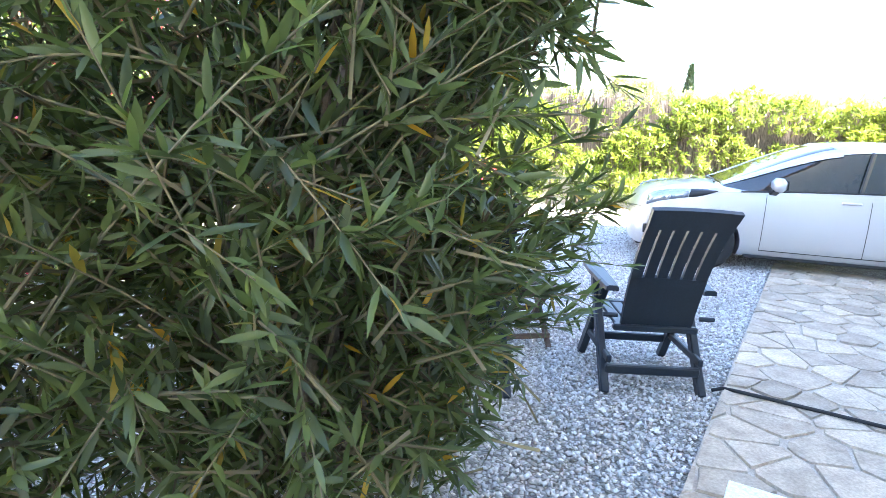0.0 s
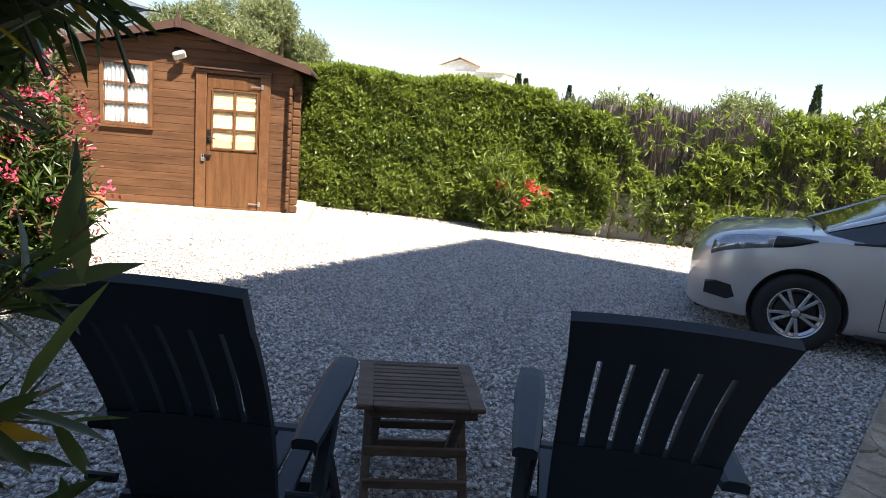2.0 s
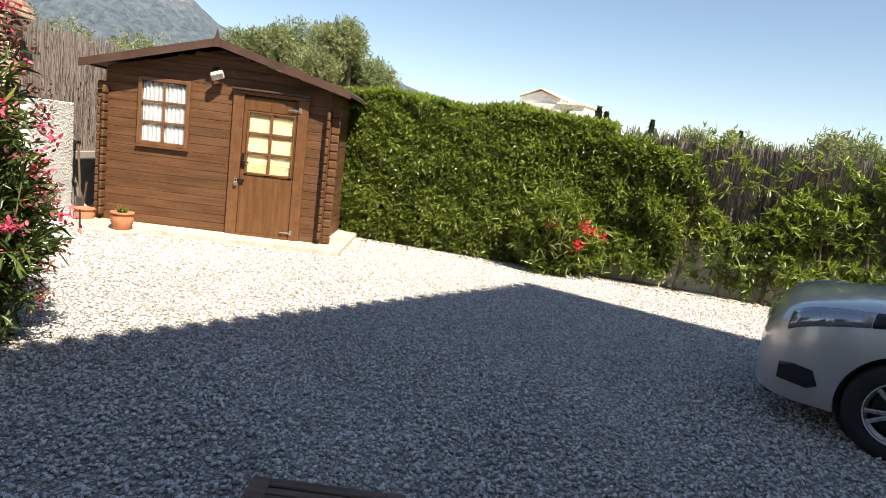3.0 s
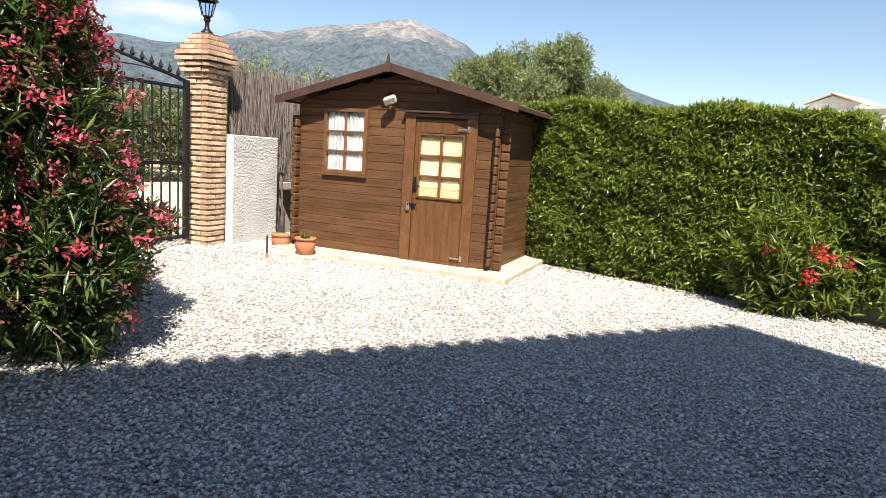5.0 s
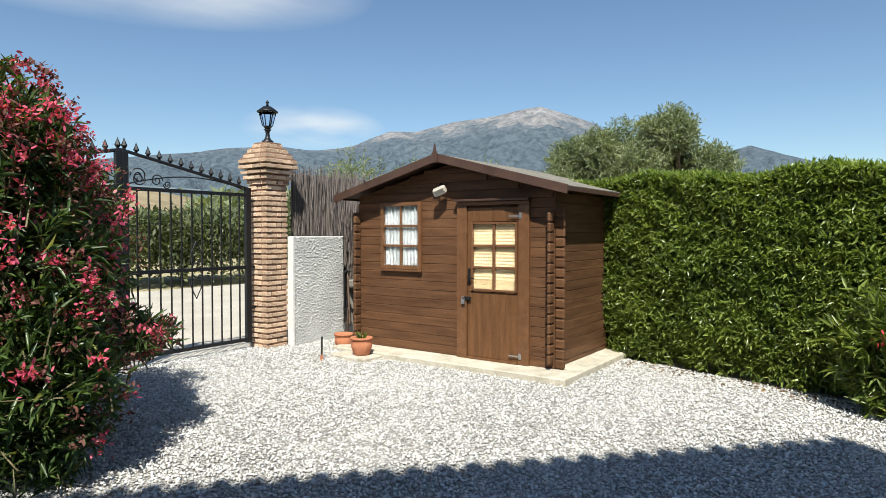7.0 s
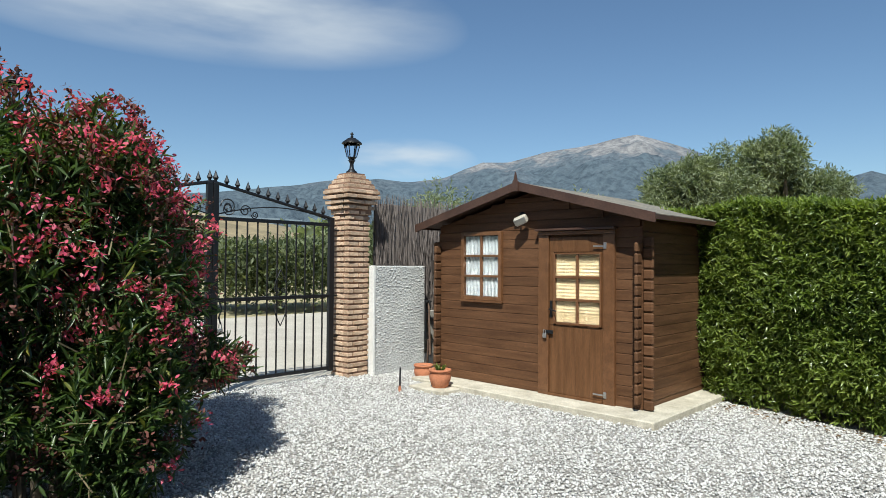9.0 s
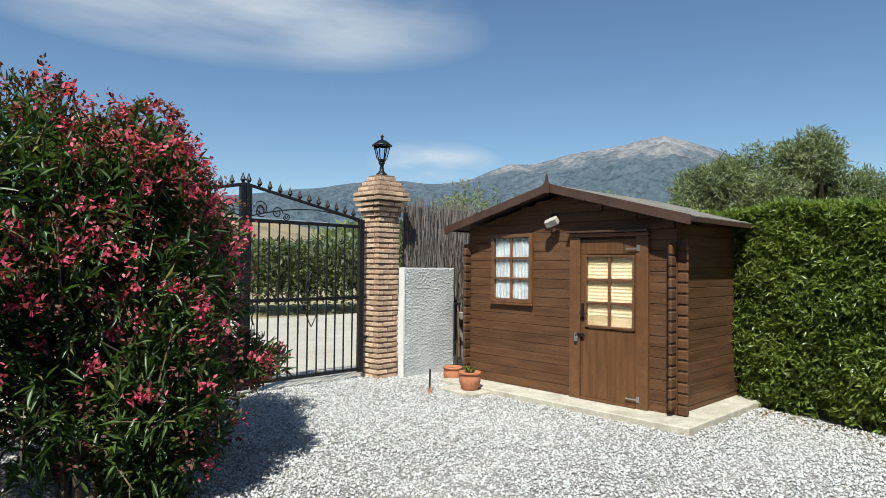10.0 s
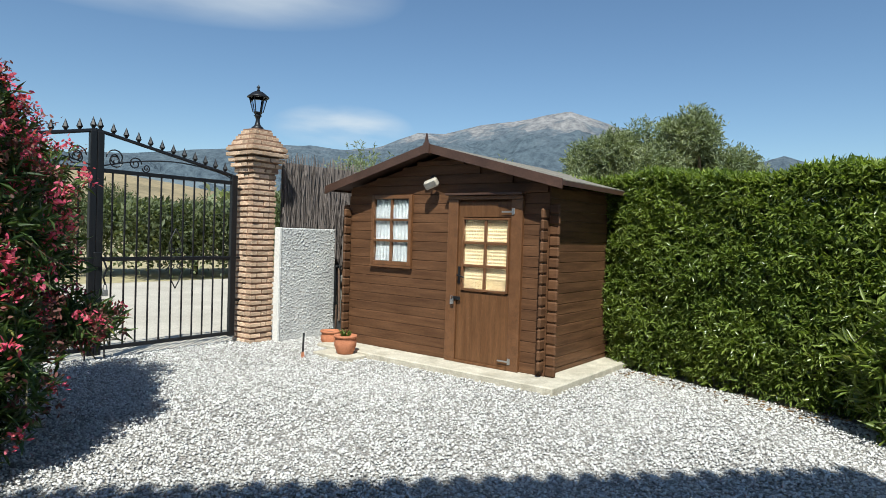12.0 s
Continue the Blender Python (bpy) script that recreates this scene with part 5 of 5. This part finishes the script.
            bmesh.ops.solidify(b, geom=b.faces[:], thickness=.012)
            return b
        part("headlight_tail", lamp_strip(-.06, .235, .012, .085), BLACKTRIM, t, "dark swept-back end of the headlight", True)
        b = lamp_strip(.24, .68, .085, .12)
        hl = part("headlight", b, LENSGLASS, t, "clear swept-back headlight", True)
        b = bmesh.new()
        bmesh.ops.create_uvsphere(b, u_segments=12, v_segments=8, radius=.04)
        part("lamp_bowl", b, CHROME, hl, smooth=True).location = (.46, sy * .775, .80)
        part("fog_lamp_recess", prism([(.46, .36), (.52, .33), (.70, .36), (.70, .45), (.62, .47), (.50, .455)], sy * .60, sy * .80, "y"), BLACKTRIM, t)
        part("arch_liner", lathe([(.352, -.05), (.352, .05)], 32), BLACKTRIM, t).matrix_local = pose(0, sy * .60, .315, 90)
        part("arch_liner", lathe([(.352, -.05), (.352, .05)], 32), BLACKTRIM, t).matrix_local = pose(-2.49, sy * .60, .315, 90)
    part("grille", box(.74, .815, -.40, .40, .34, .44, .01), BLACKTRIM, t)
    part("bumper_lip", box(.58, .76, -.62, .62, .19, .23, .02), BLACKTRIM, t)
    part("wiper", tube([(-.06, .5, .985), (-.10, .2, 1.0), (-.10, -.3, 1.0)], .01, 6), BLACKTRIM, t)
    part("aerial", tube([(-2.5, 0, 1.43), (-2.75, 0, 1.60)], .005, 6), BLACKTRIM, t)
    for x in (0, -2.49):
        for sy in (-1, 1):
            w = part("wheel", lathe([(.2, -.09), (.295, -.095), (.314, -.075), (.316, .0), (.314, .075), (.295, .095), (.215, .09), (.205, .07), (.20, -.02)], 40), BLACKRUBBER, t, "alloy wheel with a black tyre", True)
            w.matrix_local = pose(x, sy * .755, .31, -90 * sy)
            part("rim", lathe([(.17, .045), (.205, .075), (.212, .084), (.2, .086), (.19, .06), (.185, .0)], 36, cap=False), CHROME, w, smooth=True)
            part("brake_disc", lathe([(.14, .0), (.15, .01), (.02, .012)], 24), BLACKTRIM, w)
            part("hub_cap", lathe([(.042, .03), (.036, .068), (.02, .072), (.005, .072)], 18), CHROME, w, smooth=True)
            for k in range(5):
                for da in (-.2, .2):
                    a = 2 * math.pi * k / 5 + .3
                    part("spoke", beam((.04 * math.cos(a + da * .8), .04 * math.sin(a + da * .8), .056), (.195 * math.cos(a + da), .195 * math.sin(a + da), .062), .029, .022, None, .004), CHROME, w)
    t.matrix_world = m
    return t


car(pose(4.77, -4.31, -.01, 0, 0, 150))

# olive trees over the screens, and beyond the lane
tree(-4.4, 10.6, 4.75, 1.5, OLIVELEAF, "olive_tree", "grey-green olive tree behind the shed", 4200, .13)
tree(-3.0, 10.9, 5.2, 1.7, OLIVELEAF, "olive_tree", "grey-green olive tree behind the shed", 4600, .13)
tree(-1.7, 11.0, 5.3, 1.6, OLIVELEAF, "olive_tree", "grey-green olive tree behind the hedge", 4600, .13)
tree(-6.4, 8.4, 3.9, 2.0, OLIVELEAF, "olive_tree", "olive tree beyond the heather screen", 1800, .13)
tree(-9.0, 7.0, 3.6, 2.1, OLIVELEAF, "olive_tree", "olive tree beyond the heather screen", 1600, .13)
for x, y, h, r in ((-17, 6.0, 2.7, 2.2), (-18.5, 2.6, 2.5, 2.1), (-17.5, 10, 3.2, 2.3), (-19, 14.5, 3.6, 2.5), (-20, -1, 2.5, 2.1), (-16, 19, 3.6, 2.6), (-10, 22, 4, 2.8), (-4, 24, 4, 2.6)):
    tree(x, y, h, r, SCRUBLEAF, "olive_tree", "dark green olive tree across the lane", 1300, .17)


def ridge(name, label, pts, depth, mat, rough, foot=-5, nx=150, ny=26):
    """A mountain: a crest line over a run of (x, y, height), falling towards the viewer."""
    b = bmesh.new()
    grid = []
    P = [Vector(p) for p in pts]
    for i in range(nx + 1):
        f = i / nx * (len(P) - 1)
        k = min(int(f), len(P) - 2)
        c = P[k].lerp(P[k + 1], f - k)
        to = Vector((-c.x, -c.y, 0)).normalized()
        row = []
        for j in range(-4, ny + 1):
            u = j / ny
            h = c.z * (1 - abs(u) ** .85)
            q = c.xy.to_3d() + to * depth * u
            w = noise.noise_vector(Vector((q.x, q.y, 0)) * .006) * 45
            n = noise.fractal(Vector((q.x, q.y, 0)) * .011, 1.0, 2.1, 6) + 1.1 * (.5 - abs(noise.noise(Vector(((q.x + w.x) * .012, (q.y + w.y) * .012, 5))))) + .5 * (.5 - abs(noise.noise(Vector(((q.x + w.y) * .034, (q.y + w.x) * .034, 9)))))
            row.append(b.verts.new((q.x, q.y, foot + max(0, h + n * rough * (.07 + 3.6 * abs(u) * (1 - abs(u)))))))
        grid.append(row)
    for a, c in zip(grid, grid[1:]):
        for k in range(len(a) - 1):
            b.faces.new((a[k], a[k + 1], c[k + 1], c[k]))
    bmesh.ops.recalc_face_normals(b, faces=b.faces[:])
    return tagged(link(name, b, mat, smooth=True), label, "mountain", kind="structure")


def far(az, dist, el):
    """A far point by compass angle from +y (clockwise), distance and elevation above the eye."""
    a = radians(az)
    return (1.5 + math.sin(a) * dist, -8 + math.cos(a) * dist, 1.5 + math.tan(radians(el)) * dist)


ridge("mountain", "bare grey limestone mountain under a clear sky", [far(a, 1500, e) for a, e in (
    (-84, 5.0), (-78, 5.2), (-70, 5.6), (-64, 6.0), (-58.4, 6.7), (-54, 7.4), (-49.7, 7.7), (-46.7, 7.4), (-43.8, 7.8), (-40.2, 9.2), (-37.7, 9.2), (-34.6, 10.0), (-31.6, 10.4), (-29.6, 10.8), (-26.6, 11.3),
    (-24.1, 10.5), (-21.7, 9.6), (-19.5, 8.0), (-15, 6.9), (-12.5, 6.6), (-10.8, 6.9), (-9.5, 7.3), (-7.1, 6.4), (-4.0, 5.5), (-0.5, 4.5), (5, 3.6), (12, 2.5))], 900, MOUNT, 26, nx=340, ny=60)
ridge("far_hill", "low wooded hills with blue-grey haze in their colour", [far(a, 900, e) for a, e in ((-110, 3), (-90, 3.2), (-75, 4), (-66, 4.6), (-60, 4.2), (-52, 3.8), (-44, 3.4), (-30, 3.0), (-10, 2.8), (10, 2.2), (30, 2.2), (55, 2.6), (80, 3))], 300, HAZEHILL, 6)


def scrub(n, az0, az1, d0, d1, el, name, mat, leaf, label):
    """A far belt of bushes along the skyline."""
    az = np.radians(az0 + (az1 - az0) * rng.random(n))
    d = d0 + (d1 - d0) * rng.random(n)
    top = np.array([noise.noise(Vector((a * 22, 0, 2))) + .6 * noise.noise(Vector((a * 70, 0, 5))) for a in az])
    h = (1.5 + np.tan(np.radians(el + .8 * top)) * d) * rng.random(n) ** .45
    p = np.stack([np.sin(az) * d, np.cos(az) * d, h], 1)
    w = rng.normal(size=(n, 3)) + np.array([0, 0, .8])
    o = leaf_mesh(name, p, w, leaf * (.6 + .8 * rng.random(n)), leaf * .5, mat)
    tagged(o, label, "trees", kind="stuff")


ridge("dry_hillside", "dry golden hillside with scattered scrub", [far(a, 420, e) for a, e in ((-105, 3.2), (-90, 4.6), (-80, 5.3), (-72, 5.4), (-66, 5.0), (-60, 4.2), (-54, 3.2), (-48, 2.2), (-40, 1.4))], 260, DRYHILL, 3)
scrub(9000, -5, 70, 45, 60, 3.2, "far_woods", OLIVELEAF, 1.0, "far belt of olive trees and scrub")
scrub(26000, -80, -38, 15.0, 20, 2.6, "far_scrub", SCRUBLEAF, .2, "belt of dark green scrub across the lane")
scrub(3500, -62, -30, 36, 50, 3.6, "far_woods", OLIVELEAF, .9, "far olive grove beyond the lane")
for az, el, dist, r in ((13.4, 5.4, 60, .6), (14.1, 5.0, 61, .5), (18.0, 4.7, 62, .4), (25.0, 4.5, 64, .4), (37.6, 5.9, 50, .4)):
    x, y, z = far(az, dist, el)
    cypress(x, y, z, r)


def villa():
    x, y, z = far(10.2, 90, 6.0)
    t = thing("white_villa", "white villa with a tiled roof on the far hillside", "house", at=pose(x, y, 0, 0, 0, -35))
    part("wall", box(-5, 5, -4, 4, 0, z - 1.6), WHITEPAINT, t)
    part("upper_wall", prism([(-5, z - 1.6), (1, z - 1.6), (1, z - .9), (-2, z + .1), (-5, z - .8)], -3, 4, "y"), WHITEPAINT, t)
    part("roof", prism([(-5.3, z - .8), (-2, z + .3), (1.3, z - .9), (1.3, z - .75), (-2, z + .48), (-5.3, z - .6)], -3.4, 4.3, "y"), WHITEPAINT, t)
    part("parapet", box(1.1, 5.2, -4.2, 4.2, z - 1.6, z - 1.3), WHITEPAINT, t)
    part("eave_tiles", beam((-1.9, -3.5, z + .28), (1.35, -3.5, z - .92), .5, .12), ROOFTILE, t)
    for k in range(3):
        part("window", box(-4 + 3 * k, -3 + 3 * k, -4.06, -4.01, z - 3.6, z - 2.4), IRON, t)


villa()
for az, dist, h, r in ((10.6, 42, 5.0, 2.2), (23.8, 46, 5.0, 3.4), (32.6, 44, 5.7, 3.0), (36, 44, 4.7, 2.6), (46, 44, 4.6, 2.6), (1, 40, 4.2, 2.4)):
    x, y, z = far(az, dist, 0)
    tree(x, y, h, r, OLIVELEAF, "olive_tree", "far round olive tree above the hedge", 900, .45)

# ---- gravel stones that lie near the path ----
def loose_stones(n, ok, size, name="gravel_stones"):
    p = np.stack([-4.2 + 10.7 * rng.random(n), -11.6 + 13.2 * rng.random(n)], 1)
    p = p[ok(p[:, 0], p[:, 1])]
    n = len(p)
    dirs = np.array([(1, 0, 0), (0, 1, 0), (-1, 0, 0), (0, -1, 0), (0, 0, 1), (0, 0, -1)], float)
    s = size * (.55 + .8 * rng.random((n, 1, 1)))
    v = dirs[None] * s * (.6 + .7 * rng.random((n, 6, 1))) * np.array([1, 1, .7])
    q = unit(rng.normal(size=(n, 4)))
    w, xyz = q[:, :1, None], q[:, None, 1:]
    tt = 2 * np.cross(xyz, v)
    v = v + w * tt + np.cross(xyz, tt)
    v[:, :, 2] *= .8
    lift = np.array([rise(a) for a in p[:, 0]])[:, None]
    c = np.concatenate([p, lift + .006 + .010 * rng.random((n, 1))], 1)
    co = (v + c[:, None, :]).reshape(-1, 3)
    fs = np.array([(0, 1, 4), (1, 2, 4), (2, 3, 4), (3, 0, 4), (1, 0, 5), (2, 1, 5), (3, 2, 5), (0, 3, 5)])
    loops = (fs[None] + (np.arange(n) * 6)[:, None, None]).reshape(-1)
    me = bpy.data.meshes.new(name)
    me.vertices.add(len(co))
    me.vertices.foreach_set("co", co.astype(np.float32).ravel())
    me.loops.add(len(loops))
    me.loops.foreach_set("vertex_index", loops.astype(np.int32))
    me.polygons.add(n * 8)
    me.polygons.foreach_set("loop_start", (np.arange(n * 8) * 3).astype(np.int32))
    me.update(calc_edges=True)
    me.materials.append(STONES)
    tagged(new(name, me), "loose pale crushed stones of the gravel", "gravel", kind="stuff")


loose_stones(225000, lambda x, y: ((x - EDGE.x) * OUT.x + (y - EDGE.y) * OUT.y < -.01) & (y < 1.5 - .31 * x) & ~((x > -3.3) & (x < .18) & (y > -.39)) & ((y > -9.5) | (x > -2)), .0142)
flagstones()
